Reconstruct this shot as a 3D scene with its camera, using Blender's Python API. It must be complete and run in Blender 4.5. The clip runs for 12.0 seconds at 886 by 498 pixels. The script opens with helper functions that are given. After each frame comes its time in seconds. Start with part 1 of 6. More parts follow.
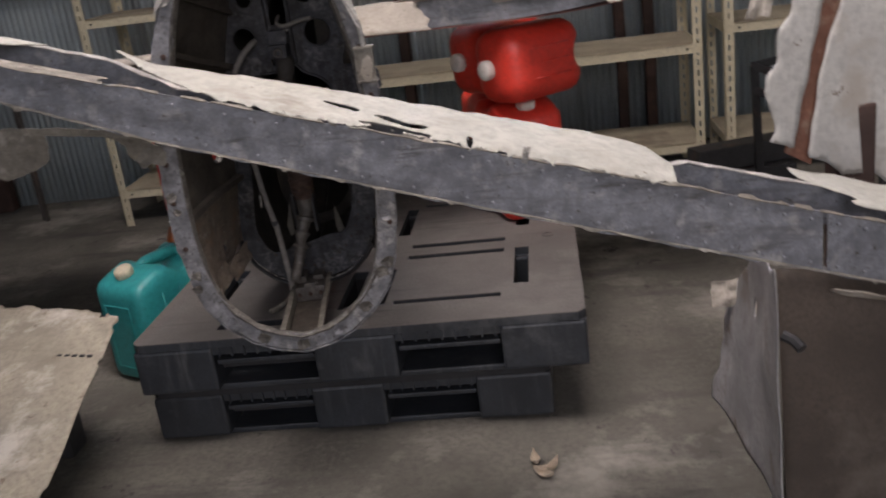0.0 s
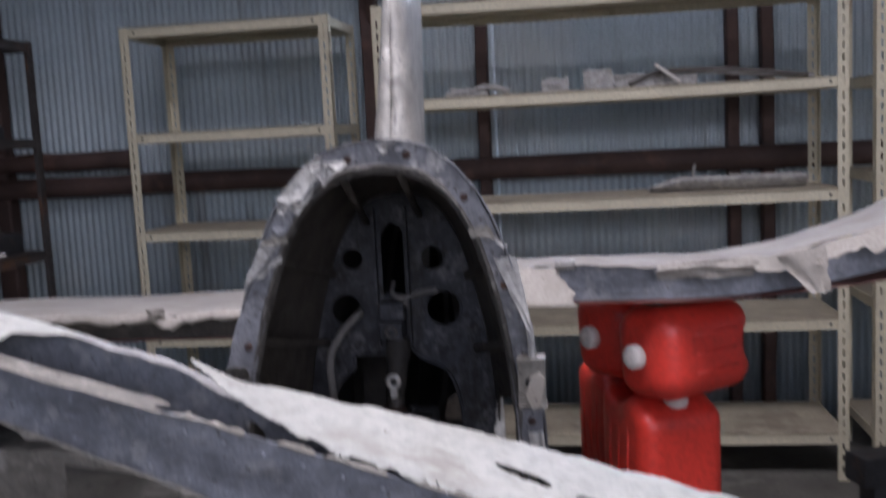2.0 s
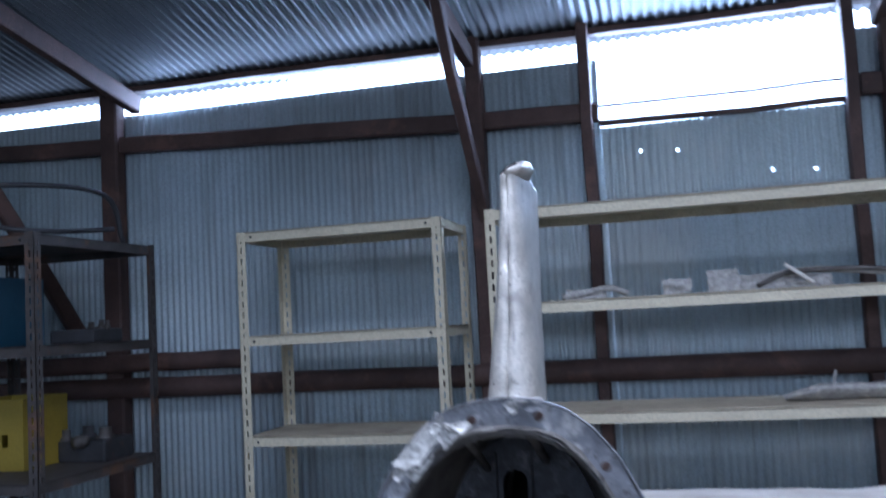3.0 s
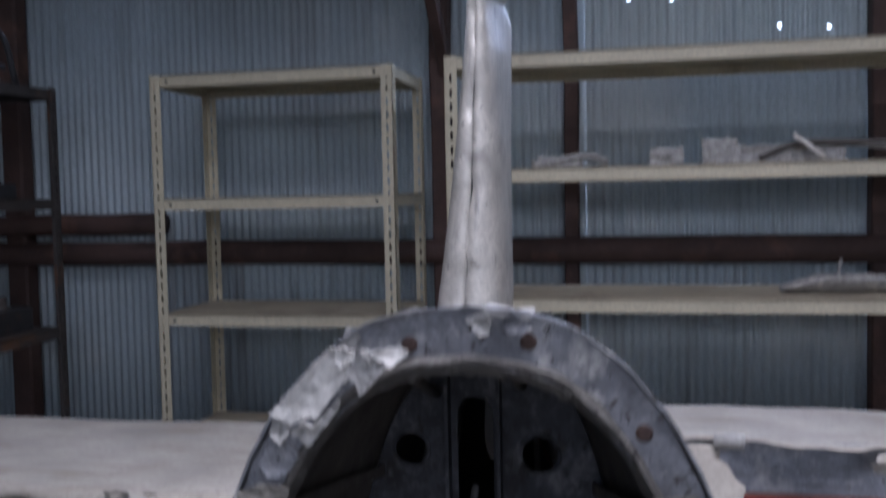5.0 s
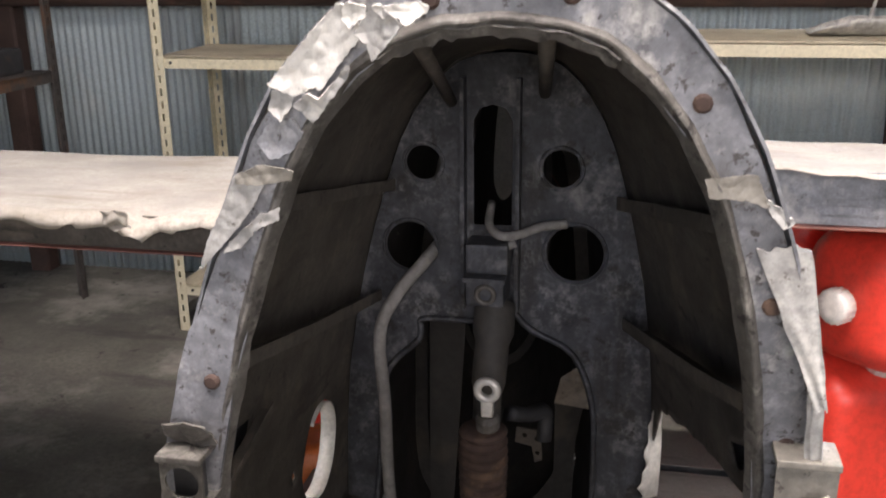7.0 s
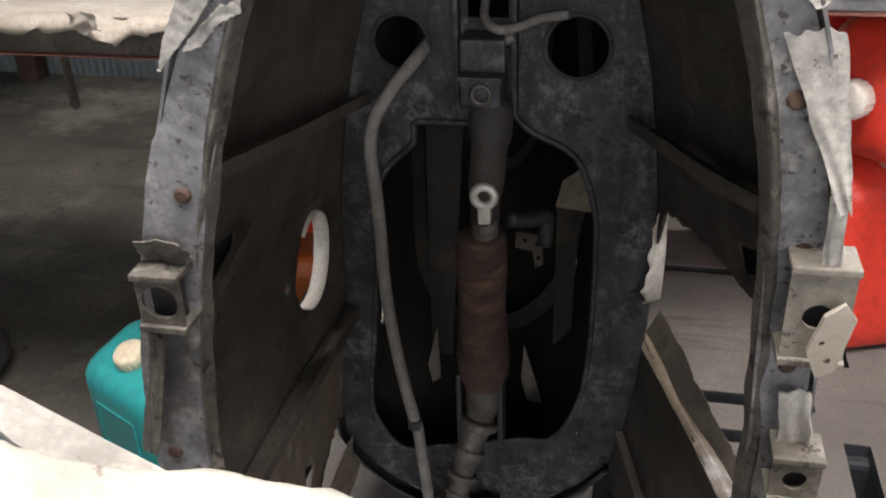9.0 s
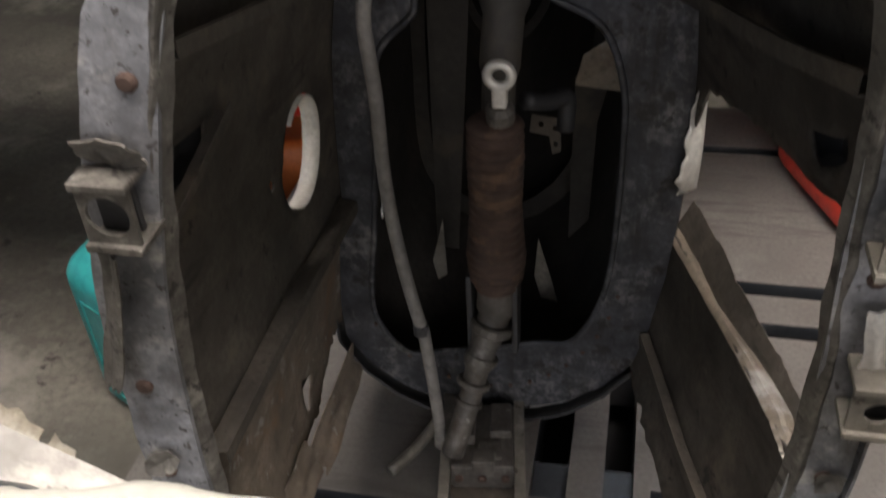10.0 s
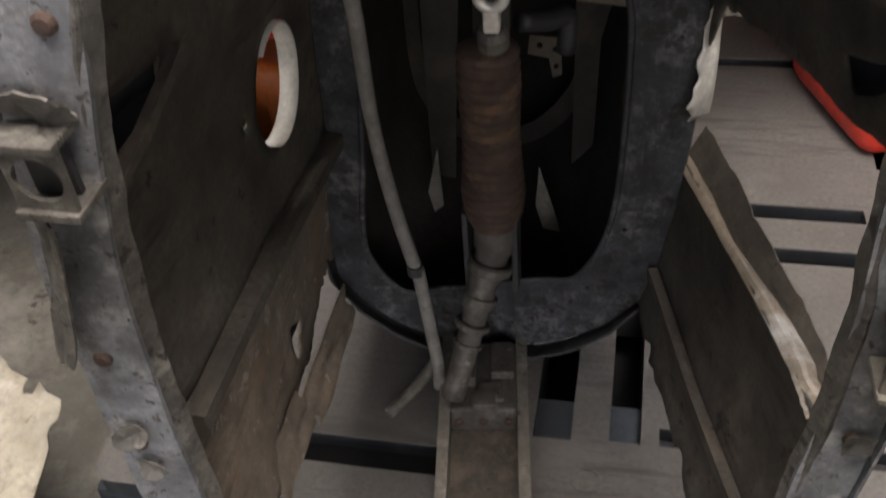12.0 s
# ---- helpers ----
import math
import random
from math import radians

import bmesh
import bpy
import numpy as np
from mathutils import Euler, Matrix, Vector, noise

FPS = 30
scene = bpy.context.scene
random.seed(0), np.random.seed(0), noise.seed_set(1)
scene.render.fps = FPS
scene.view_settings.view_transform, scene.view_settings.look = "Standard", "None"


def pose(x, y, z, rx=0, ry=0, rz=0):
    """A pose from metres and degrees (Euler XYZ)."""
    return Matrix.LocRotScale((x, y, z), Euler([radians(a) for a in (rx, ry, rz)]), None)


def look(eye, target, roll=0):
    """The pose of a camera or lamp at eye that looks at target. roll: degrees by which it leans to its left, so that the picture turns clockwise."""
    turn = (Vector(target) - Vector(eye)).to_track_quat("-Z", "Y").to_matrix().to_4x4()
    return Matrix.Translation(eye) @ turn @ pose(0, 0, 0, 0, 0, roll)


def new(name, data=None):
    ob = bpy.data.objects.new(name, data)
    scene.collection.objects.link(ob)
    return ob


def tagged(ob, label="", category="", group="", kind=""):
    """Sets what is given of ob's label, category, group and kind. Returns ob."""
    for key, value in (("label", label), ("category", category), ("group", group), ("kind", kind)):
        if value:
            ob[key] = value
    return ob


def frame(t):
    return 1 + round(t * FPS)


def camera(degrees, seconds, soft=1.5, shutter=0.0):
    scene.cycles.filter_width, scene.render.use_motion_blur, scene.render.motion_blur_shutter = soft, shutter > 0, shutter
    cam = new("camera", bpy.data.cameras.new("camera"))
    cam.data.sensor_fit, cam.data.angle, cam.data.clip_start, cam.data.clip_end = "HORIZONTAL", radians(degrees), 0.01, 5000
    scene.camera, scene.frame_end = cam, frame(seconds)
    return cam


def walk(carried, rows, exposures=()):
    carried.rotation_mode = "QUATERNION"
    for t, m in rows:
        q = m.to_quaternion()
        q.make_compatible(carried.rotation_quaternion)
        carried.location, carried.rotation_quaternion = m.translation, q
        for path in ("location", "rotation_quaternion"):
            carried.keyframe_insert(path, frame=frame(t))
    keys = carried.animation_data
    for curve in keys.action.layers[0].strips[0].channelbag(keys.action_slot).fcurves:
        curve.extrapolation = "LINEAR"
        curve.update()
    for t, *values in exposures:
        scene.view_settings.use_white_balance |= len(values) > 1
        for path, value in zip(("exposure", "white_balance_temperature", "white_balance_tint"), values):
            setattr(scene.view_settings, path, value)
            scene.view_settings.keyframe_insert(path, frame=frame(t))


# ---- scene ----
cam = camera(50.6, 12.0, 1.9, 0.5)
PATH = [
    (0, (0.122, 0.127, 1.177), (-0.128, 1.999, 0.518), -7.6),
    (0.5, (0.079, 0.169, 1.204), (-0.253, 2.04, 0.58), -3.3),
    (1, (-0.044, 0.361, 1.227), (-0.391, 2.25, 0.668), -0.2),
    (1.5, (-0.138, 0.575, 1.225), (-0.419, 2.485, 0.705), -1.6),
    (1.8, (-0.15, 0.642, 1.238), (-0.424, 2.595, 0.901), -1.9),
    (2, (-0.149, 0.69, 1.266), (-0.442, 2.654, 1.033), -2.9),
    (2.5, (-0.096, 0.652, 1.325), (-0.538, 2.602, 1.327), -3.6),
    (3, (-0.198, 0.82, 1.364), (-0.693, 2.752, 1.517), -3.1),
    (3.2, (-0.257, 0.891, 1.378), (-0.677, 2.838, 1.556), -2.8),
    (4.8, (-0.287, 1.267, 1.365), (-0.716, 3.22, 1.361), -1.0),
    (5, (-0.302, 1.309, 1.346), (-0.716, 3.262, 1.226), -1.2),
    (5.5, (-0.318, 1.342, 1.315), (-0.718, 3.276, 1.003), -1.0),
    (6, (-0.326, 1.364, 1.288), (-0.729, 3.261, 0.8), -0.7),
    (6.5, (-0.329, 1.371, 1.281), (-0.736, 3.24, 0.695), -0.7),
    (7, (-0.332, 1.379, 1.271), (-0.739, 3.24, 0.664), -0.7),
    (7.5, (-0.342, 1.396, 1.257), (-0.749, 3.208, 0.513), -0.7),
    (9.3, (-0.333, 1.454, 1.246), (-0.721, 3.116, 0.204), -2.6),
    (9.5, (-0.343, 1.49, 1.232), (-0.733, 3.124, 0.146), -3.0),
    (10, (-0.366, 1.534, 1.2), (-0.731, 3.086, -0.006), -3.3),
    (10.5, (-0.366, 1.558, 1.177), (-0.712, 3.009, -0.155), -3.7),
    (11, (-0.369, 1.596, 1.17), (-0.706, 2.983, -0.231), -4.7),
    (11.5, (-0.373, 1.604, 1.163), (-0.715, 2.975, -0.252), -5.0),
    (12, (-0.369, 1.599, 1.177), (-0.73, 3.032, -0.171), -5.2),
]
walk(cam, [(t, look(eye, target, roll)) for t, eye, target, roll in PATH],
     [(0, -0.2, 6700, 23), (0.5, 0.05, 6700, 22), (1.0, -0.2, 6650, 23), (1.5, -0.35, 6500, 25), (2.0, -0.2, 5750, 25), (2.5, 0.2, 4950, 25), (3.0, 0.08, 4850, 18), (5.0, -0.48, 5450, 23), (5.5, -0.3, 6050, 26), (6.1, 0.42, 6400, 22), (6.5, 0.8, 6500, 22), (7, 1.02, 6650, 20), (7.5, 0.75, 6700, 19), (9.5, 0.62, 6750, 15), (10.5, 0.44, 7000, 17), (11, 0.7, 6800, 16), (12, 0.6, 6800, 16)])

# ---- light ----
world = bpy.data.worlds.new("sky")
scene.world = world
world.use_nodes = True
wn = world.node_tree
sky = wn.nodes.new("ShaderNodeTexSky")
sky.sky_type, sky.sun_disc = "NISHITA", False
sky.sun_elevation, sky.sun_rotation = radians(50), radians(200)
wn.links.new(sky.outputs[0], wn.nodes["Background"].inputs[0])
wn.nodes["Background"].inputs[1].default_value = 0.15


def area_lamp(name, m, sx, sy, power, colour):
    lamp = bpy.data.lights.new(name, "AREA")
    lamp.shape, lamp.size, lamp.size_y, lamp.energy, lamp.color = "RECTANGLE", sx, sy, power, colour
    ob = new(name, lamp)
    ob.matrix_world = m
    return ob


area_lamp("doorway_daylight", look((1.5, -3.3, 2.5), (0.0, 2.0, 0.8)), 4.2, 2.2, 92, (1.0, 0.96, 0.9))
# overhead fill lamp, added; no skylight is known in this roof
area_lamp("added_overhead_fill", look((-0.15, 1.45, 3.50), (-0.15, 1.5, 0.0)), 2.0, 1.2, 130, (1.0, 0.96, 0.9))
area_lamp("window_daylight", look((-0.02, 4.86, 2.36), (0.0, 2.0, 1.2)), 0.95, 0.4, 30, (0.7, 0.84, 1.0))
area_lamp("eaves_daylight", look((-1.9, 4.88, 2.50), (-1.6, 2.0, 1.2)), 1.5, 0.16, 18, (0.7, 0.84, 1.0))
scene.view_settings.exposure = 0.0


# ---- materials ----
def material(name, base, rough=0.6, metal=0.0, scale=8.0, spread=0.35, second=None, cover=0.5, bump=0.15, fine=120.0, speck=None, speck_size=30.0, speck_cover=0.62, coat=0.0, per_object=0.0, salt=None, salt_size=420.0, salt_patch=14.0, streak=None, streak_scale=(6.0, 6.0, 60.0)):
    """base colour mottled at two scales; second: a stain colour in patches; speck: small chips of a third colour; salt: fine grains of corrosion in patches; streak: long thin marks."""
    mat = bpy.data.materials.new(name)
    mat.use_nodes = True
    nt = mat.node_tree
    b = nt.nodes["Principled BSDF"]
    n, link = nt.nodes.new, nt.links.new
    tc = n("ShaderNodeTexCoord")
    src = tc.outputs["Object"]

    def noise_tex(sc, detail=6.0, roughness=0.6, w=0.0):
        t = n("ShaderNodeTexNoise")
        t.inputs["Scale"].default_value, t.inputs["Detail"].default_value, t.inputs["Roughness"].default_value = sc, detail, roughness
        mp = n("ShaderNodeMapping")
        mp.inputs["Location"].default_value = (w, w * 1.7, -w)
        link(src, mp.inputs[0])
        link(mp.outputs[0], t.inputs["Vector"])
        return t.outputs[0]

    def ramp(fac, lo, hi):
        r = n("ShaderNodeMapRange")
        r.inputs["From Min"].default_value, r.inputs["From Max"].default_value = lo, hi
        link(fac, r.inputs["Value"])
        return r.outputs[0]

    def mix(fac, a, c):
        m = n("ShaderNodeMix")
        m.data_type = "RGBA"
        link(fac, m.inputs[0])
        for sock, v in ((m.inputs[6], a), (m.inputs[7], c)):
            if isinstance(v, tuple):
                sock.default_value = (*v, 1)
            else:
                link(v, sock)
        return m.outputs[2]

    dark, light = tuple(c * (1 - spread) for c in base), tuple(min(1, c * (1 + spread)) for c in base)
    col = mix(ramp(noise_tex(scale), 0.3, 0.7), dark, light)
    grain = noise_tex(fine, 3.0, 0.7, 5.0)
    col = mix(ramp(grain, 0.42, 0.75), col, tuple(c * 0.72 for c in base))
    if second:
        col = mix(ramp(noise_tex(scale * 0.6, 8.0, 0.68, 11.0), cover, cover + 0.12), col, second)
    if speck:
        col = mix(ramp(noise_tex(speck_size, 5.0, 0.7, 23.0), speck_cover, speck_cover + 0.04), col, speck)
    def both(a, c):
        m = n("ShaderNodeMath")
        m.operation = "MULTIPLY"
        link(a, m.inputs[0])
        link(c, m.inputs[1])
        return m.outputs[0]

    if salt:
        grains = ramp(noise_tex(salt_size * 0.5, 6.0, 0.8, 53.0), 0.47, 0.86)
        col = mix(both(grains, ramp(noise_tex(salt_patch, 6.0, 0.7, 61.0), 0.46, 0.70)), col, salt)
    if streak:
        t = n("ShaderNodeTexNoise")
        t.inputs["Scale"].default_value, t.inputs["Detail"].default_value, t.inputs["Roughness"].default_value = 1.0, 6.0, 0.65
        mp = n("ShaderNodeMapping")
        mp.inputs["Scale"].default_value = streak_scale
        link(src, mp.inputs[0])
        link(mp.outputs[0], t.inputs["Vector"])
        col = mix(both(ramp(t.outputs[0], 0.54, 0.66), ramp(noise_tex(scale * 0.4, 4.0, 0.6, 71.0), 0.35, 0.65)), col, streak)
    if per_object:
        info = n("ShaderNodeObjectInfo")
        hsv = n("ShaderNodeHueSaturation")
        link(col, hsv.inputs["Color"])
        link(ramp_out(n, link, info.outputs["Random"], 1 - per_object, 1 + per_object), hsv.inputs["Value"])
        col = hsv.outputs[0]
    link(col, b.inputs["Base Color"])
    rr = n("ShaderNodeMapRange")
    rr.inputs["To Min"].default_value, rr.inputs["To Max"].default_value = max(0.05, rough - 0.15), min(1, rough + 0.15)
    link(noise_tex(scale * 2.2, 5.0, 0.6, 31.0), rr.inputs["Value"])
    link(rr.outputs[0], b.inputs["Roughness"])
    b.inputs["Metallic"].default_value, b.inputs["Coat Weight"].default_value = metal, coat
    if bump:
        bp = n("ShaderNodeBump")
        bp.inputs["Strength"].default_value, bp.inputs["Distance"].default_value = bump, 0.12 / (scale * 3)
        link(noise_tex(scale * 3, 8.0, 0.7, 41.0), bp.inputs["Height"])
        link(bp.outputs[0], b.inputs["Normal"])
    return mat


def ramp_out(n, link, fac, lo, hi):
    r = n("ShaderNodeMapRange")
    r.inputs["To Min"].default_value, r.inputs["To Max"].default_value = lo, hi
    link(fac, r.inputs["Value"])
    return r.outputs[0]


CONCRETE = material("concrete", (0.125, 0.117, 0.098), 0.85, 0, 3.2, 0.45, (0.27, 0.255, 0.22), 0.535, 0.25, 60, (0.055, 0.05, 0.044), 9, 0.62, salt=(0.30, 0.285, 0.25), salt_size=120.0, salt_patch=2.2, streak=(0.06, 0.056, 0.05), streak_scale=(1.2, 7.0, 1.0))
SHEET_STEEL = material("painted_corrugated_steel", (0.44, 0.51, 0.53), 0.5, 0.1, 1.2, 0.22, (0.50, 0.54, 0.53), 0.55, 0.05, 120, (0.26, 0.24, 0.21), 9, 0.72, streak=(0.27, 0.29, 0.29), streak_scale=(9.0, 9.0, 0.7))
ROOF_STEEL = material("roof_steel", (0.085, 0.092, 0.098), 0.5, 0.3, 1.5, 0.25, (0.09, 0.075, 0.065), 0.62, 0.05)
WOOD = material("stained_timber", (0.074, 0.043, 0.034), 0.75, 0, 5, 0.45, (0.15, 0.08, 0.056), 0.56, 0.3)
RACK_PAINT = material("ivory_rack_paint", (0.58, 0.525, 0.37), 0.55, 0, 6, 0.12, (0.36, 0.30, 0.20), 0.62, 0.08, 90, (0.13, 0.08, 0.05), 40, 0.70)
BOARD = material("dusty_shelf_board", (0.41, 0.36, 0.26), 0.8, 0, 7, 0.25, (0.24, 0.20, 0.15), 0.55, 0.1)
BLACK_PLASTIC = material("dusty_black_plastic", (0.026, 0.030, 0.035), 0.45, 0, 9, 0.35, (0.075, 0.078, 0.08), 0.56, 0.1, 150, (0.11, 0.11, 0.11), 60, 0.71, streak=(0.065, 0.068, 0.07), streak_scale=(40.0, 40.0, 5.0))
DUSTY_TOP = material("dust_on_plastic", (0.125, 0.117, 0.108), 0.85, 0, 4, 0.25, (0.155, 0.148, 0.135), 0.55, 0.12, 150, (0.06, 0.057, 0.053), 18, 0.68, salt=(0.24, 0.23, 0.215), salt_size=300.0, salt_patch=7.0, streak=(0.075, 0.07, 0.064), streak_scale=(5.0, 40.0, 5.0))
# near-black plastic: shade inside and between the pallets put into the colour
PALLET_SHADE = material("shade_dark_plastic", (0.02, 0.02, 0.021), 0.8, 0, 5, 0.3)
RED_PLASTIC = material("red_plastic", (0.70, 0.050, 0.030), 0.36, 0, 8, 0.10, (0.58, 0.04, 0.028), 0.6, 0.04, 60, (0.62, 0.16, 0.12), 70, 0.74)
TEAL_PLASTIC = material("teal_plastic", (0.02, 0.30, 0.30), 0.42, 0, 3, 0.12, (0.03, 0.24, 0.24), 0.6, 0.05, 60)
WHITE_CAP = material("white_cap_plastic", (0.72, 0.68, 0.62), 0.5, 0, 9, 0.08, (0.55, 0.48, 0.38), 0.62, 0.05)
CREAM_CAP = material("cream_cap_plastic", (0.66, 0.58, 0.42), 0.5, 0, 9, 0.08, (0.5, 0.42, 0.3), 0.62, 0.05)
ORANGE = material("orange_plastic", (0.55, 0.14, 0.03), 0.5, 0, 5, 0.15, None, 0.6, 0.05)
ALLOY = material("corroded_alloy", (0.185, 0.188, 0.198), 0.5, 0.2, 34, 0.65, (0.44, 0.425, 0.395), 0.55, 0.45, 200, (0.055, 0.050, 0.047), 120, 0.59, salt=(0.58, 0.57, 0.55), salt_size=210.0, salt_patch=26.0, streak=(0.085, 0.08, 0.078), streak_scale=(26.0, 26.0, 9.0))
SPAR_METAL = material("weathered_spar_alloy", (0.21, 0.22, 0.242), 0.5, 0.3, 34, 0.42, (0.36, 0.36, 0.36), 0.55, 0.25, 200, (0.08, 0.072, 0.065), 80, 0.62, salt=(0.42, 0.42, 0.42), salt_size=260.0, salt_patch=9.0, streak=(0.10, 0.098, 0.098), streak_scale=(7.0, 7.0, 70.0))
INSIDE = material("aged_interior_primer", (0.085, 0.074, 0.061), 0.7, 0.1, 20, 0.45, (0.14, 0.115, 0.088), 0.56, 0.25, 160, (0.03, 0.026, 0.023), 40, 0.62, salt=(0.19, 0.17, 0.145), salt_size=260.0, salt_patch=8.0, streak=(0.034, 0.029, 0.025), streak_scale=(8.0, 8.0, 45.0))
# interior primer darkened: shade deep in the hull put into the colour
SHADE_PRIMER = material("shade_primer", (0.042, 0.038, 0.033), 0.75, 0.1, 16, 0.45, (0.07, 0.058, 0.045), 0.56, 0.2)
BULKHEAD_METAL = material("mottled_bulkhead_alloy", (0.042, 0.044, 0.050), 0.6, 0.3, 30, 0.7, (0.15, 0.148, 0.148), 0.56, 0.3, 200, (0.02, 0.019, 0.018), 30, 0.58, salt=(0.46, 0.45, 0.44), salt_size=190.0, salt_patch=17.0, streak=(0.02, 0.018, 0.016), streak_scale=(30.0, 30.0, 5.0))
WHITE_SKIN = material("chipped_white_paint", (0.58, 0.56, 0.51), 0.55, 0, 22, 0.15, (0.42, 0.38, 0.31), 0.57, 0.15, 180, (0.18, 0.165, 0.15), 60, 0.67)
DIRTY_SKIN = material("dirty_grey_skin", (0.36, 0.35, 0.325), 0.65, 0.15, 45, 0.35, (0.55, 0.53, 0.48), 0.53, 0.3, 180, (0.13, 0.115, 0.10), 50, 0.63)
RUST = material("rusted_steel", (0.068, 0.042, 0.033), 0.85, 0.2, 45, 0.45, (0.14, 0.085, 0.055), 0.55, 0.3, salt=(0.20, 0.13, 0.09), salt_size=300.0, salt_patch=20.0)
BARE_STEEL = material("bare_steel", (0.095, 0.086, 0.076), 0.55, 0.3, 50, 0.45, (0.055, 0.043, 0.035), 0.53, 0.3, 180, (0.24, 0.23, 0.215), 60, 0.65, salt=(0.30, 0.28, 0.25), salt_size=300.0, salt_patch=30.0)
GREY_RUBBER = material("grey_rubber_hose", (0.19, 0.18, 0.165), 0.75, 0, 60, 0.3, (0.11, 0.10, 0.095), 0.56, 0.15)
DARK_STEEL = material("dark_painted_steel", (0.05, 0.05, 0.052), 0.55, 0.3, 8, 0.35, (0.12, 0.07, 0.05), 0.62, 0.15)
BRIGHT_ALLOY = material("bright_torn_alloy", (0.55, 0.53, 0.48), 0.4, 0.4, 16, 0.3, (0.3, 0.27, 0.22), 0.6, 0.15)
FIN_PAINT = material("worn_fin_paint", (0.50, 0.475, 0.42), 0.4, 0.1, 18, 0.28, (0.30, 0.28, 0.25), 0.57, 0.4, 140, (0.14, 0.125, 0.115), 60, 0.64, streak=(0.20, 0.19, 0.18), streak_scale=(40.0, 40.0, 6.0))
PALE_SKIN = material("dusty_cream_skin", (0.36, 0.328, 0.28), 0.8, 0, 7, 0.26, (0.25, 0.215, 0.17), 0.54, 0.2, 140, (0.16, 0.135, 0.11), 44, 0.66, streak=(0.22, 0.185, 0.14), streak_scale=(3.0, 16.0, 10.0))
SPAR_WHITE = material("scuffed_white_paint", (0.43, 0.428, 0.378), 0.7, 0, 9, 0.10, (0.35, 0.338, 0.29), 0.57, 0.09, 60, (0.21, 0.19, 0.155), 40, 0.675, streak=(0.28, 0.26, 0.22), streak_scale=(5.0, 18.0, 12.0))
RED_PRIMER = material("faded_red_primer", (0.22, 0.09, 0.07), 0.75, 0, 9, 0.25, (0.3, 0.2, 0.17), 0.55, 0.1)
RUST_RED = material("reddish_rust", (0.22, 0.10, 0.065), 0.85, 0, 16, 0.35, (0.32, 0.24, 0.18), 0.56, 0.3)
PANEL_PAINT = material("scuffed_panel_paint", (0.36, 0.325, 0.255), 0.7, 0, 9, 0.3, (0.58, 0.55, 0.48), 0.53, 0.2, 80, (0.21, 0.175, 0.13), 26, 0.63)
LEAN_PAINT = material("scuffed_grey_paint", (0.34, 0.335, 0.335), 0.6, 0.1, 9, 0.35, (0.20, 0.165, 0.125), 0.55, 0.15, 90, (0.18, 0.15, 0.12), 26, 0.64)
COWL_PAINT = material("chalky_white_paint", (0.55, 0.54, 0.50), 0.65, 0, 9, 0.16, (0.42, 0.385, 0.33), 0.56, 0.12, 60, (0.20, 0.155, 0.12), 22, 0.66)
DARK_RACK = material("dark_rusty_rack", (0.085, 0.075, 0.068), 0.65, 0.3, 9, 0.35, (0.17, 0.09, 0.05), 0.55, 0.15)
RUSTY_SKIN = material("rust_stained_skin", (0.190, 0.155, 0.120), 0.75, 0.05, 22, 0.45, (0.21, 0.135, 0.085), 0.52, 0.3, 160, (0.30, 0.285, 0.255), 44, 0.61, salt=(0.34, 0.31, 0.27), salt_size=200.0, salt_patch=10.0, streak=(0.07, 0.05, 0.036), streak_scale=(30.0, 12.0, 60.0))
# darker copy of the leaning panel's paint: shade put into the colour
LEAN_SHADE = material("shaded_brown_paint", (0.075, 0.058, 0.045), 0.75, 0, 5, 0.35, (0.12, 0.10, 0.08), 0.56, 0.15)
FLANGE = material("dirty_flange_metal", (0.20, 0.185, 0.155), 0.6, 0.2, 40, 0.4, (0.34, 0.32, 0.28), 0.55, 0.25, 180, (0.07, 0.055, 0.045), 60, 0.64)
SACK = material("printed_sack", (0.50, 0.47, 0.42), 0.6, 0, 8, 0.2, (0.46, 0.03, 0.02), 0.50, 0.1)
LIP = material("bent_bare_metal_lip", (0.24, 0.20, 0.155), 0.5, 0.2, 16, 0.4, (0.46, 0.44, 0.40), 0.56, 0.25, 180, (0.10, 0.08, 0.065), 60, 0.64)
GRIME = material("oily_grime", (0.072, 0.060, 0.048), 0.75, 0.1, 30, 0.45, (0.12, 0.098, 0.076), 0.55, 0.25, 160, (0.035, 0.03, 0.026), 40, 0.63, salt=(0.20, 0.18, 0.15), salt_size=260.0, salt_patch=12.0)
GRIMY_ALLOY = material("grimy_pitted_alloy", (0.10, 0.092, 0.08), 0.6, 0.2, 45, 0.5, (0.25, 0.235, 0.205), 0.57, 0.35, 200, (0.035, 0.03, 0.027), 70, 0.58, salt=(0.42, 0.40, 0.36), salt_size=180.0, salt_patch=40.0)
HINGE = material("stained_cream_paint", (0.19, 0.175, 0.145), 0.65, 0.05, 40, 0.4, (0.32, 0.30, 0.26), 0.56, 0.3, 180, (0.07, 0.06, 0.05), 70, 0.59)
BLUE = material("blue_plastic", (0.012, 0.05, 0.085), 0.5, 0, 5, 0.2)
LEAF = material("dry_leaf", (0.5, 0.42, 0.32), 0.8, 0, 30, 0.25)
YELLOW = material("yellow_painted_metal", (0.34, 0.25, 0.03), 0.5, 0, 6, 0.15, (0.3, 0.2, 0.03), 0.62, 0.05)


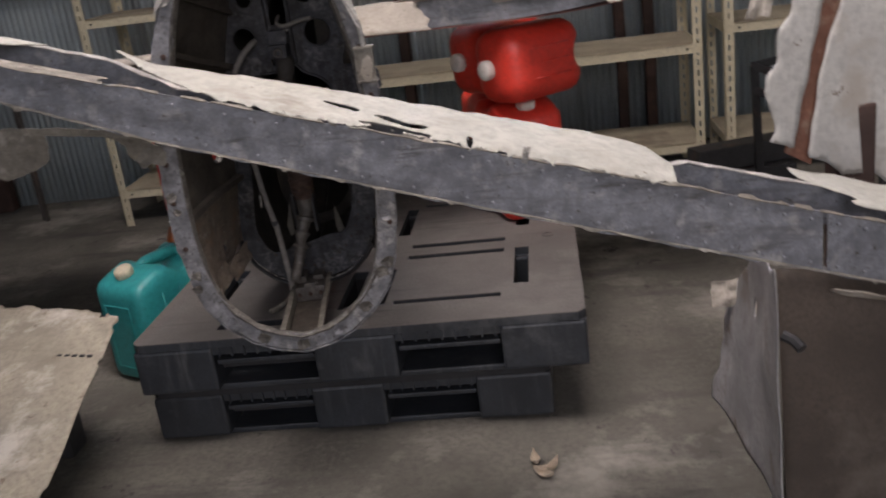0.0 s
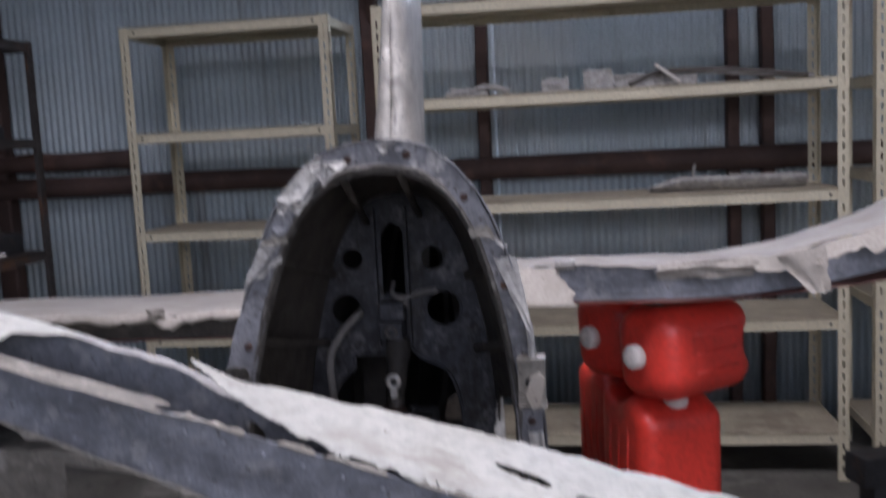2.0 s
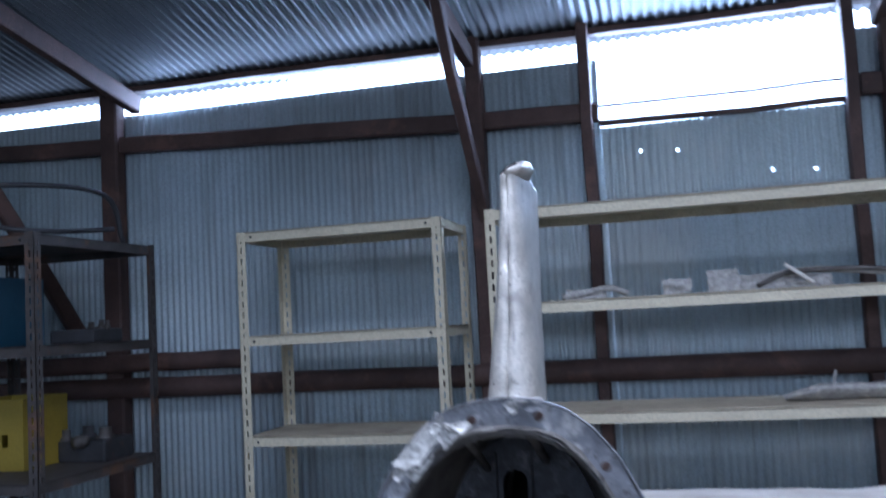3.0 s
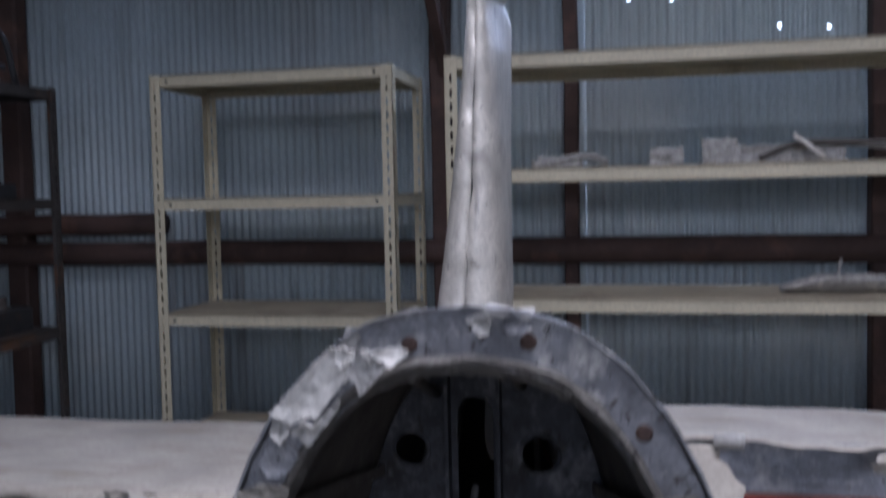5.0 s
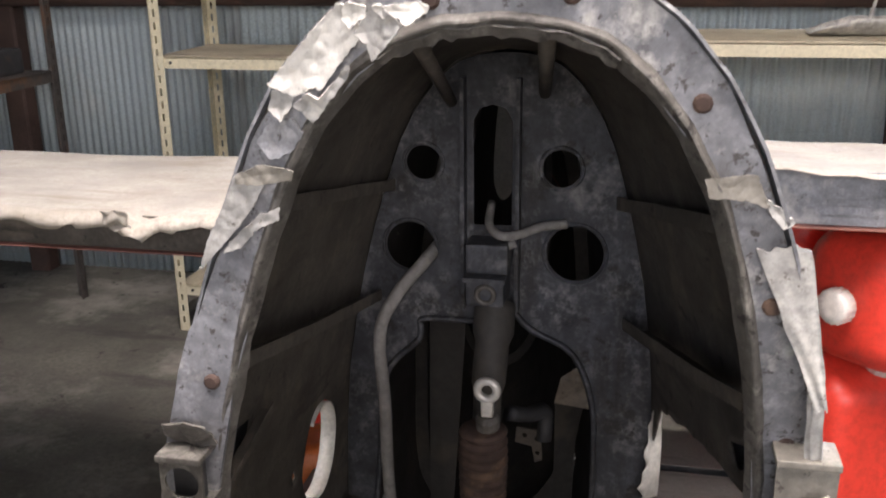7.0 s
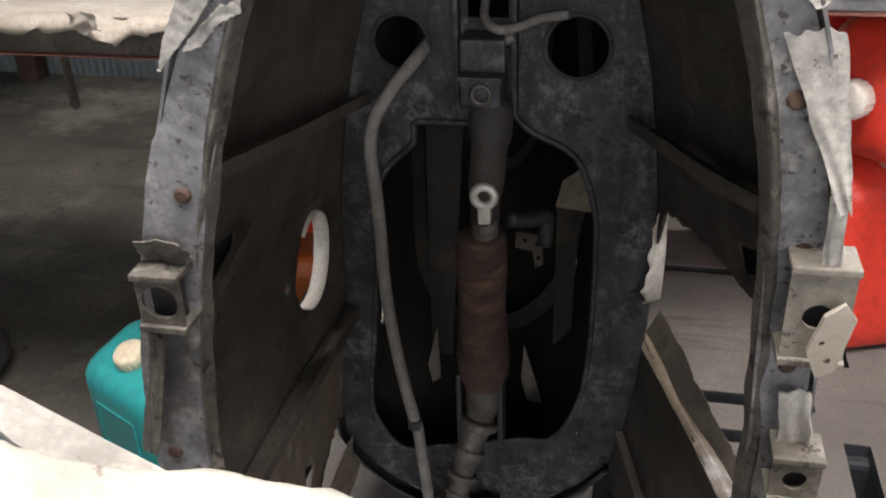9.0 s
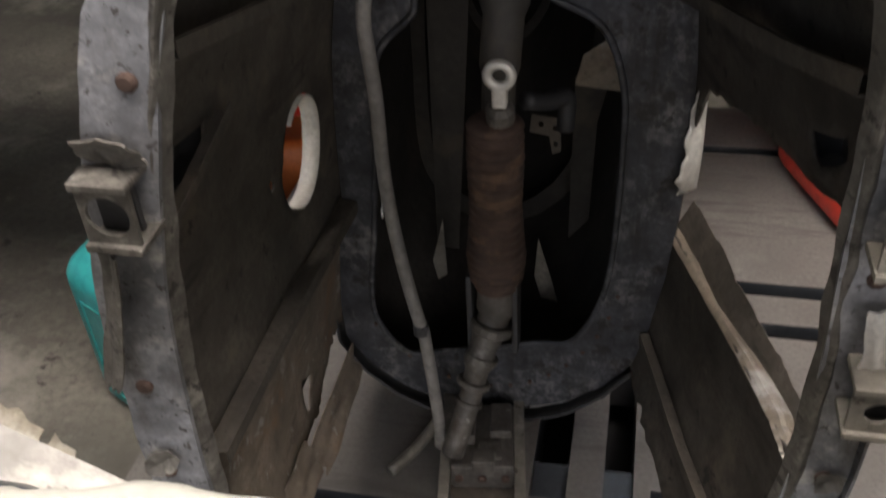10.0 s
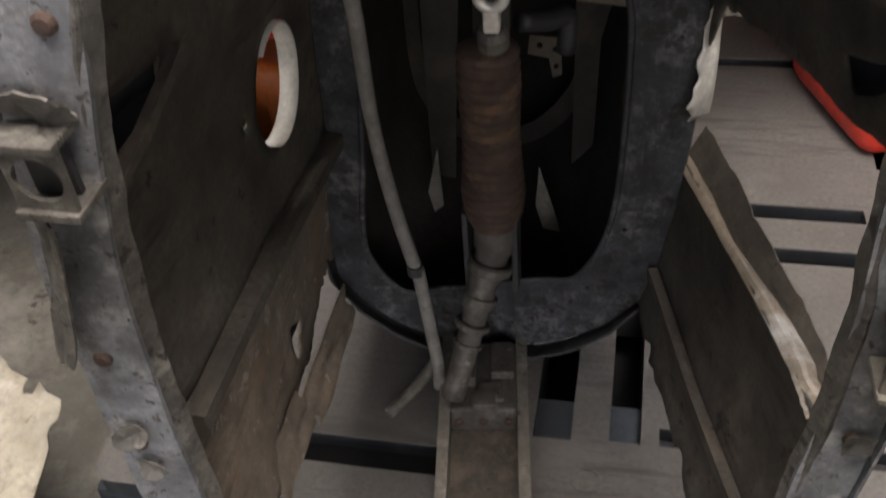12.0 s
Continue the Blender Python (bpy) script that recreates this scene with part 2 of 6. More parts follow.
# ---- building helpers ----
def part(name, bm, mat, parent=None, label="", smooth=False):
    """One mesh object from a bmesh, in world coordinates, under a thing or a part."""
    me = bpy.data.meshes.new(name)
    bmesh.ops.recalc_face_normals(bm, faces=bm.faces)
    bm.to_mesh(me)
    bm.free()
    if mat:
        me.materials.append(mat)
    if smooth:
        for p in me.polygons:
            p.use_smooth = True
    ob = new(name, me)
    if parent is not None:
        ob.parent = parent
    if label:
        ob["label"] = label
    return ob


def thing(name, label, category, group="", kind=""):
    return tagged(new(name), label, category, group, kind)


def box(bm, lo, hi, m=None, bevel=0.0):
    """An upright box between two corners, its edges bevelled, then moved by m."""
    lo, hi = Vector(lo), Vector(hi)
    made = bmesh.ops.create_cube(bm, size=1.0)
    vs = made["verts"]
    for v in vs:
        v.co = Vector(((lo[k] + hi[k]) / 2 + v.co[k] * (hi[k] - lo[k]) for k in range(3)))
    if bevel:
        es = list({e for v in vs for e in v.link_edges})
        made = bmesh.ops.bevel(bm, geom=es, offset=bevel, segments=2, affect="EDGES", profile=0.6)
        vs = list({v for f in made["faces"] for v in f.verts} | {v for v in vs if v.is_valid})
        vs = linked(vs)
    if m is not None:
        bmesh.ops.transform(bm, matrix=m, verts=vs)
    return vs


def linked(vs):
    seen, todo = set(vs), list(vs)
    while todo:
        v = todo.pop()
        for e in v.link_edges:
            o = e.other_vert(v)
            if o not in seen:
                seen.add(o)
                todo.append(o)
    return list(seen)


def tube(bm, path, radius, sides=10, caps=True, closed=False):
    """A round bar or hose along points; radius: one number or one a point."""
    pts = [Vector(p) for p in path]
    rs = radius if isinstance(radius, (list, tuple)) else [radius] * len(pts)
    rings, side = [], None
    for k, p in enumerate(pts):
        a, c = pts[max(0, k - 1)], pts[min(len(pts) - 1, k + 1)]
        if closed:
            a, c = pts[k - 1], pts[(k + 1) % len(pts)]
        d = (c - a).normalized()
        if side is None:
            side = d.orthogonal().normalized()
        side = (side - d * side.dot(d)).normalized()
        up = d.cross(side)
        rings.append([bm.verts.new(p + rs[k] * (math.cos(q) * side + math.sin(q) * up)) for q in (2 * math.pi * j / sides for j in range(sides))])
    n = len(rings)
    for k in range(n if closed else n - 1):
        r, s = rings[k], rings[(k + 1) % n]
        for j in range(sides):
            bm.faces.new((r[j], r[(j + 1) % sides], s[(j + 1) % sides], s[j]))
    if caps and not closed:
        bm.faces.new(rings[0][::-1])
        bm.faces.new(rings[-1])
    return bm


def smooth_path(points, steps=6):
    """A gliding line through points."""
    p = [Vector(q) for q in points]
    p = [2 * p[0] - p[1]] + p + [2 * p[-1] - p[-2]]
    out = []
    for k in range(1, len(p) - 2):
        for j in range(steps):
            t = j / steps
            a, b, c, d = p[k - 1], p[k], p[k + 1], p[k + 2]
            out.append(0.5 * ((2 * b) + (c - a) * t + (2 * a - 5 * b + 4 * c - d) * t * t + (3 * b - a - 3 * c + d) * t ** 3))
    out.append(p[-2])
    return out


def lathe(bm, prof, m=None, sides=24):
    """A turned body round z from (radius, height) pairs."""
    rings = []
    for r, z in prof:
        rings.append([bm.verts.new((r * math.cos(2 * math.pi * j / sides), r * math.sin(2 * math.pi * j / sides), z)) for j in range(sides)])
    for r, s in zip(rings, rings[1:]):
        for j in range(sides):
            bm.faces.new((r[j], r[(j + 1) % sides], s[(j + 1) % sides], s[j]))
    bm.faces.new(rings[0][::-1])
    bm.faces.new(rings[-1])
    if m is not None:
        bmesh.ops.transform(bm, matrix=m, verts=[v for r in rings for v in r])
    return bm


def sheet(fn, nu, nv, hole=None, thick=0.002, bm=None):
    """A thin sheet with thickness from fn(u, v) in 0..1; hole(u, v) < 0 is cut away, its rim drawn onto hole = 0."""
    bm = bm or bmesh.new()
    faces = []
    for i in range(nu):
        for j in range(nv):
            if hole is None or hole((i + 0.5) / nu, (j + 0.5) / nv) >= 0:
                faces.append((i, j))
    have = set(faces)
    uv = {}
    for i, j in faces:
        for k in ((i, j), (i + 1, j), (i + 1, j + 1), (i, j + 1)):
            uv.setdefault(k, [k[0] / nu, k[1] / nv])
    if hole is not None:
        for (i, j), p in uv.items():
            round_it = [(i - 1, j - 1), (i, j - 1), (i - 1, j), (i, j)]
            inside = [q for q in round_it if 0 <= q[0] < nu and 0 <= q[1] < nv]
            if any(q not in have for q in inside):
                u, v = p
                f, du, dv = hole(u, v), 0.3 / nu, 0.3 / nv
                gu, gv = (hole(u + du, v) - hole(u - du, v)) / (2 * du), (hole(u, v + dv) - hole(u, v - dv)) / (2 * dv)
                g2 = gu * gu + gv * gv
                if g2 > 1e-9:
                    su, sv = -f * gu / g2, -f * gv / g2
                    lim = max(abs(su) * nu, abs(sv) * nv, 0.9) / 0.9
                    p[0], p[1] = min(1, max(0, u + su / lim)), min(1, max(0, v + sv / lim))
    top = {k: Vector(fn(*p)) for k, p in uv.items()}
    nrm = {k: Vector() for k in uv}
    for i, j in faces:
        c = [(i, j), (i + 1, j), (i + 1, j + 1), (i, j + 1)]
        q = (top[c[2]] - top[c[0]]).cross(top[c[3]] - top[c[1]])
        for k in c:
            nrm[k] += q
    a = {k: bm.verts.new(top[k]) for k in uv}
    b = {k: bm.verts.new(top[k] - thick * nrm[k].normalized()) for k in uv}
    for i, j in faces:
        c = [(i, j), (i + 1, j), (i + 1, j + 1), (i, j + 1)]
        bm.faces.new([a[k] for k in c])
        bm.faces.new([b[k] for k in reversed(c)])
        for k, l, o in ((c[0], c[1], (i, j - 1)), (c[1], c[2], (i + 1, j)), (c[2], c[3], (i, j + 1)), (c[3], c[0], (i - 1, j))):
            if o not in have:
                bm.faces.new((a[l], a[k], b[k], b[l]))
    return bm


def plate(loops, depth, place):
    """A flat plate: an outline and holes (lists of 2D points), filled, given depth, and laid by place(x, y, d)."""
    bm = bmesh.new()
    edges = []
    for loop in loops:
        vs = [bm.verts.new((x, y, 0)) for x, y in loop]
        edges += [bm.edges.new((vs[k - 1], vs[k])) for k in range(len(vs))]
    bmesh.ops.triangle_fill(bm, edges=edges, use_beauty=True)
    made = bmesh.ops.extrude_face_region(bm, geom=list(bm.faces))
    for v in made["geom"]:
        if isinstance(v, bmesh.types.BMVert):
            v.co.z = depth
    for v in bm.verts:
        v.co = Vector(place(v.co.x, v.co.y, v.co.z))
    return bm


def wobble(x, y, z=0.0, scale=6.0):
    return noise.noise(Vector((x * scale, y * scale, z * scale)))


def circle(cx, cy, r, n=28, sx=1.0):
    return [(cx + sx * r * math.cos(2 * math.pi * k / n), cy + r * math.sin(2 * math.pi * k / n)) for k in range(n)]


def curve_at(table, x):
    """Linear reading of a small table of (x, value)."""
    return float(np.interp(x, [a for a, _ in table], [b for _, b in table]))



def frame_of(origin, zdir, xdir):
    z = Vector(zdir).normalized()
    x = Vector(xdir)
    x = (x - z * x.dot(z)).normalized()
    y = z.cross(x)
    return Matrix(((x.x, y.x, z.x, origin[0]), (x.y, y.y, z.y, origin[1]), (x.z, y.z, z.z, origin[2]), (0, 0, 0, 1)))


# ---- structure ----
BACK = 4.78
LEFT, RIGHT, FRONT = -5.2, 4.2, -3.4


def corrugated(name, x0, x1, z0, z1, y, parent=None, pitch=0.032, amp=0.006):
    waves = int((x1 - x0) / pitch)
    bm = sheet(lambda u, v: (x0 + u * (x1 - x0), y - amp * math.sin(2 * math.pi * waves * u), z0 + v * (z1 - z0)), waves * 8, 1, None, 0.001)
    return part(name, bm, SHEET_STEEL, parent, smooth=True)


bm = bmesh.new()
box(bm, (LEFT - 0.3, FRONT - 3, -0.12), (RIGHT + 0.3, BACK + 0.3, 0.0))
tagged(part("floor", bm, CONCRETE), "worn grey concrete workshop floor with stains", "floor", kind="structure")
bm = bmesh.new()
box(bm, (-60, -60, -0.2), (60, 60, -0.13))
tagged(part("ground", bm, CONCRETE), "pale ground outside the shed", "ground", kind="structure")

glow = bpy.data.materials.new("bright_overcast_sky")
glow.use_nodes = True
em = glow.node_tree.nodes.new("ShaderNodeEmission")
em.inputs[0].default_value, em.inputs[1].default_value = (0.80, 0.90, 1.0, 1), 7.0
glow.node_tree.links.new(em.outputs[0], glow.node_tree.nodes["Material Output"].inputs[0])
bm = bmesh.new()
box(bm, (-14, 8.0, -0.1), (14, 8.1, 9))
tagged(part("backdrop", bm, glow), "bright overcast sky seen through the gap under the eaves", "sky", kind="structure")

wall_back = tagged(new("wall_north"), "blue-grey corrugated steel wall with an open strip under the eaves", "wall", kind="structure")
corrugated("sheet", LEFT, -2.70, 0.0, 2.435, BACK, wall_back)
corrugated("sheet", -2.764, -1.004, 0.0, 2.435, BACK + 0.004, wall_back)
corrugated("sheet", -1.02, -0.50, 0.0, 2.435, BACK, wall_back)
# the sheet below the open window has a few nail holes
PIN_HOLES = ((-0.339, 2.027), (-0.19, 2.016), (0.175, 1.902), (0.338, 1.89))
waves = int(0.98 / 0.032)
bm = sheet(lambda u, v: (-0.50 + 0.98 * u, BACK + 0.004 - 0.006 * math.sin(2 * math.pi * waves * u), 1.84 * v), waves * 8, 1, None, 0.001)
sheet(lambda u, v: (-0.50 + 0.98 * u, BACK + 0.004 - 0.006 * math.sin(2 * math.pi * waves * u), 1.84 + 0.30 * v), waves * 8, 60, lambda u, v: min(math.hypot(-0.50 + 0.98 * u - x, 1.84 + 0.30 * v - z) for x, z in PIN_HOLES) - 0.0075, 0.001, bm)
part("sheet", bm, SHEET_STEEL, wall_back, smooth=True)
corrugated("sheet", 0.48, RIGHT, 0.0, 2.435, BACK, wall_back)

for nm, lo, hi in (("wall_west", (LEFT - 0.1, FRONT, 0), (LEFT, BACK + 0.1, 3.9)), ("wall_east", (RIGHT, FRONT, 0), (RIGHT + 0.1, BACK + 0.1, 3.9))):
    bm = bmesh.new()
    box(bm, lo, hi)
    tagged(part(nm, bm, SHEET_STEEL), "plain blue-grey steel side wall", "wall", kind="structure")
for nm, lo, hi in (("wall_south", (LEFT, FRONT - 0.1, 0), (-2.9, FRONT, 4.6)), ("wall_south", (3.5, FRONT - 0.1, 0), (RIGHT, FRONT, 4.6)), ("wall_south", (-2.9, FRONT - 0.1, 3.7), (3.5, FRONT, 4.6))):
    bm = bmesh.new()
    box(bm, lo, hi)
    tagged(part(nm, bm, SHEET_STEEL), "plain steel wall beside a wide doorway", "wall", kind="structure")

# roof: corrugated sheet that rises from the eaves towards the doorway
EAVES, RISE = 2.605, 0.2
rx0, rx1 = LEFT - 0.2, RIGHT + 0.2
rw = int((rx1 - rx0) / 0.042)
# unseen gap added in the roof to let the overhead fill through
LAMP_GAP_X, LAMP_GAP_Y = (-1.3, 1.0), (0.75, 2.15)


def lamp_gap(u, v):
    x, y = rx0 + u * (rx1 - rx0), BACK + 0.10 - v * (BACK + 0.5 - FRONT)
    return max(LAMP_GAP_X[0] - x, x - LAMP_GAP_X[1], LAMP_GAP_Y[0] - y, y - LAMP_GAP_Y[1])


bm = sheet(lambda u, v: (rx0 + u * (rx1 - rx0), BACK + 0.10 - v * (BACK + 0.5 - FRONT), EAVES - 0.07 + RISE * v * (BACK + 0.5 - FRONT) + 0.006 * math.sin(2 * math.pi * rw * u)), rw * 6, 40, lamp_gap, 0.001)
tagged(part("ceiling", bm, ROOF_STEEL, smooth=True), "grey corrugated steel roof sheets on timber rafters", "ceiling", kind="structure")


def timber(name, a, b, w, h, label, category="beam", mat=None):
    """A sawn or rough timber from a to b, its faces a little uneven."""
    a, b = Vector(a), Vector(b)
    d = (b - a).normalized()
    side = d.cross(Vector((0, 0, 1)) if abs(d.z) < 0.9 else Vector((0, 1, 0))).normalized()
    up = side.cross(d)
    bm = bmesh.new()
    n = max(4, int((b - a).length / 0.12))
    rings = []
    for k in range(n + 1):
        p = a + (b - a) * (k / n)
        o = 0.006 * wobble(p.x, p.y, p.z, 3)
        rings.append([bm.verts.new(p + side * (sx * w / 2 + o) + up * (sy * h / 2 + o)) for sx, sy in ((-1, -0.8), (-0.8, -1), (0.8, -1), (1, -0.8), (1, 0.8), (0.8, 1), (-0.8, 1), (-1, 0.8))])
    for r, s in zip(rings, rings[1:]):
        for j in range(8):
            bm.faces.new((r[j], r[(j + 1) % 8], s[(j + 1) % 8], s[j]))
    bm.faces.new(rings[0][::-1])
    bm.faces.new(rings[-1])
    return tagged(part(name, bm, mat or WOOD), label, category, kind="structure")


def log(name, a, b, r, label):
    """A rough round pole."""
    a, b = Vector(a), Vector(b)
    n = 26
    path = [a + (b - a) * (k / n) + Vector((0, 0.004 * wobble(k, 1, 0, 0.6), 0.006 * wobble(k, 5, 0, 0.5))) for k in range(n + 1)]
    bm = tube(bmesh.new(), path, [r * (1 + 0.08 * wobble(k, 2, 0, 0.4)) for k in range(n + 1)], 14)
    return tagged(part(name, bm, WOOD, smooth=True), label, "pole", kind="structure")


for x, w in ((-2.80, 0.09), (-1.02, 0.07), (-0.545, 0.05), (0.485, 0.05), (0.62, 0.05), (2.4, 0.09)):
    timber("post", (x, BACK - 0.055, 0), (x, BACK - 0.055, 2.66), w, 0.08, "dark reddish-brown timber wall post against steel sheet", "post")
timber("beam", (LEFT, BACK - 0.04, 2.37), (-0.50, BACK - 0.04, 2.195), 0.06, 0.075, "dark brown timber girt under the window strip")
timber("beam", (0.52, BACK - 0.04, 2.2), (RIGHT, BACK - 0.04, 2.2), 0.06, 0.085, "dark brown timber girt under the window strip")
timber("beam", (LEFT, BACK - 0.02, 2.548), (RIGHT, BACK - 0.02, 2.548), 0.06, 0.03, "dark timber wall plate under the roof")
timber("beam", (-0.5, BACK - 0.02, 2.152), (0.48, BACK - 0.02, 2.152), 0.05, 0.02, "thin timber sill of the open window")
timber("beam", (-0.5, BACK - 0.01, 2.228), (0.48, BACK - 0.01, 2.236), 0.03, 0.008, "thin timber bar across the open window")
log("pole", (LEFT, BACK - 0.09, 1.13), (RIGHT, BACK - 0.09, 1.13), 0.048, "dark round timber pole fixed along the steel wall")
log("pole", (LEFT, BACK - 0.10, 1.245), (-2.13, BACK - 0.10, 1.245), 0.043, "reddish round timber pole end laid on a longer pole")
timber("strut", (-0.985, 3.75, 2.74), (-1.0, 4.69, 1.79), 0.042, 0.06, "sloping reddish-brown timber knee brace under the rafter", "brace")
timber("strut", (-3.32, 4.0, 2.66), (-2.97, 4.70, 1.36), 0.05, 0.07, "sloping brown timber knee brace behind the dark rack", "brace")
timber("rafter", (-1.03, 4.75, 2.47), (-1.24, -3.3, 4.08), 0.05, 0.085, "brown timber rafter under the roof sheets", "rafter")
timber("rafter", (-2.68, 4.75, 2.47), (-3.0, -3.3, 4.08), 0.05, 0.085, "brown timber rafter under the roof sheets", "rafter")
timber("rafter", (0.6, 4.75, 2.47), (0.77, -3.3, 4.08), 0.05, 0.085, "brown timber rafter under the roof sheets", "rafter")


# ---- racks of slotted angle ----
POSTS = {}


def angle_post(height, sx, sy, mat):
    """One slotted angle post with its corner at the origin; sx, sy: which way its flanges run."""
    key = (round(height, 3), sx, sy, mat.name)
    if key not in POSTS:
        w, th = 0.038, 0.0025
        slots = [[(0.015, z), (0.023, z), (0.023, z + 0.024), (0.015, z + 0.024)] for z in np.arange(0.03, height - 0.03, 0.042)]
        outer = [(0, 0), (w, 0), (w, height), (0, height)]
        bm = plate([outer] + slots, th, lambda x, y, d: (sx * x, sy * d, y))
        other = plate([outer] + slots, th, lambda x, y, d: (sx * d, sy * x, y))
        me = bpy.data.meshes.new("post")
        other.to_mesh(me)
        other.free()
        bm.from_mesh(me)
        bmesh.ops.recalc_face_normals(bm, faces=bm.faces)
        me = bpy.data.meshes.new("post")
        bm.to_mesh(me)
        bm.free()
        me.materials.append(mat)
        POSTS[key] = me
    return POSTS[key]


def rack(x0, x1, y0, y1, height, levels, label, mat=None, board=None):
    """A steel rack: four slotted posts and shelves with folded lips."""
    mat, board = mat or RACK_PAINT, board or BOARD
    top = thing("steel_rack", label, "rack", "racks along the wall")
    for x, sx in ((x0, 1), (x1, -1)):
        for y, sy in ((y0, 1), (y1, -1)):
            ob = new("post", angle_post(height, sx, sy, mat))
            ob.location = (x, y, 0)
            ob.parent = top
    for z in levels:
        bm = bmesh.new()
        a, b, c, d, lip, th = x0 + 0.004, x1 - 0.004, y0 + 0.004, y1 - 0.004, 0.036, 0.003
        sag = 0.004 if x1 - x0 > 1.2 else 0.001
        n = 12
        for k in range(n):
            u0, u1 = a + (b - a) * k / n, a + (b - a) * (k + 1) / n
            s0, s1 = (-sag * 4 * (k / n) * (1 - k / n), -sag * 4 * ((k + 1) / n) * (1 - (k + 1) / n))
            for lo, hi in (((c, -th), (d, 0)), ((c, -lip), (c + th, 0.0)), ((d - th, -lip), (d, 0.0))):
                q = [bm.verts.new((x, y, z + s + zz)) for x, s in ((u0, s0), (u1, s1)) for y in (lo[0], hi[0]) for zz in (lo[1], hi[1])]
                for f in ((0, 1, 3, 2), (4, 6, 7, 5), (0, 4, 5, 1), (2, 3, 7, 6), (0, 2, 6, 4), (1, 5, 7, 3)):
                    bm.faces.new([q[j] for j in f])
        box(bm, (a, c, z - lip), (a + th, d, z))
        box(bm, (b - th, c, z - lip), (b, d, z))
        shelf = part("shelf", bm, mat, top)
        bm = bmesh.new()
        box(bm, (a + 0.006, c + 0.006, z + 0.0005 - sag), (b - 0.006, d - 0.006, z + 0.004 - sag * 0.5))
        part("shelf_board", bm, board, shelf, "dusty shelf surface")
        for x in (x0 + 0.06, x1 - 0.06):
            bm = bmesh.new()
            lathe(bm, [(0.0055, 0), (0.0055, 0.003), (0.003, 0.005)], pose(x, c, z - 0.018, 90), 8)
            part("bolt", bm, DARK_STEEL, shelf)
    return top


rack(-1.902, -1.065, 4.19, 4.61, 1.755, (1.752, 1.342, 0.953, 0.525, 0.17), "ivory slotted-angle steel rack with empty dusty shelves")
rack(-0.865, 0.755, 4.03, 4.45, 1.745, (1.742, 1.410, 1.030, 0.580, 0.17), "long ivory slotted-angle steel rack with metal scraps on its shelves")
rack(0.845, 2.3, 4.05, 4.47, 1.745, (1.742, 1.410, 1.080, 0.640, 0.17), "ivory slotted-angle steel rack near the wall's end")


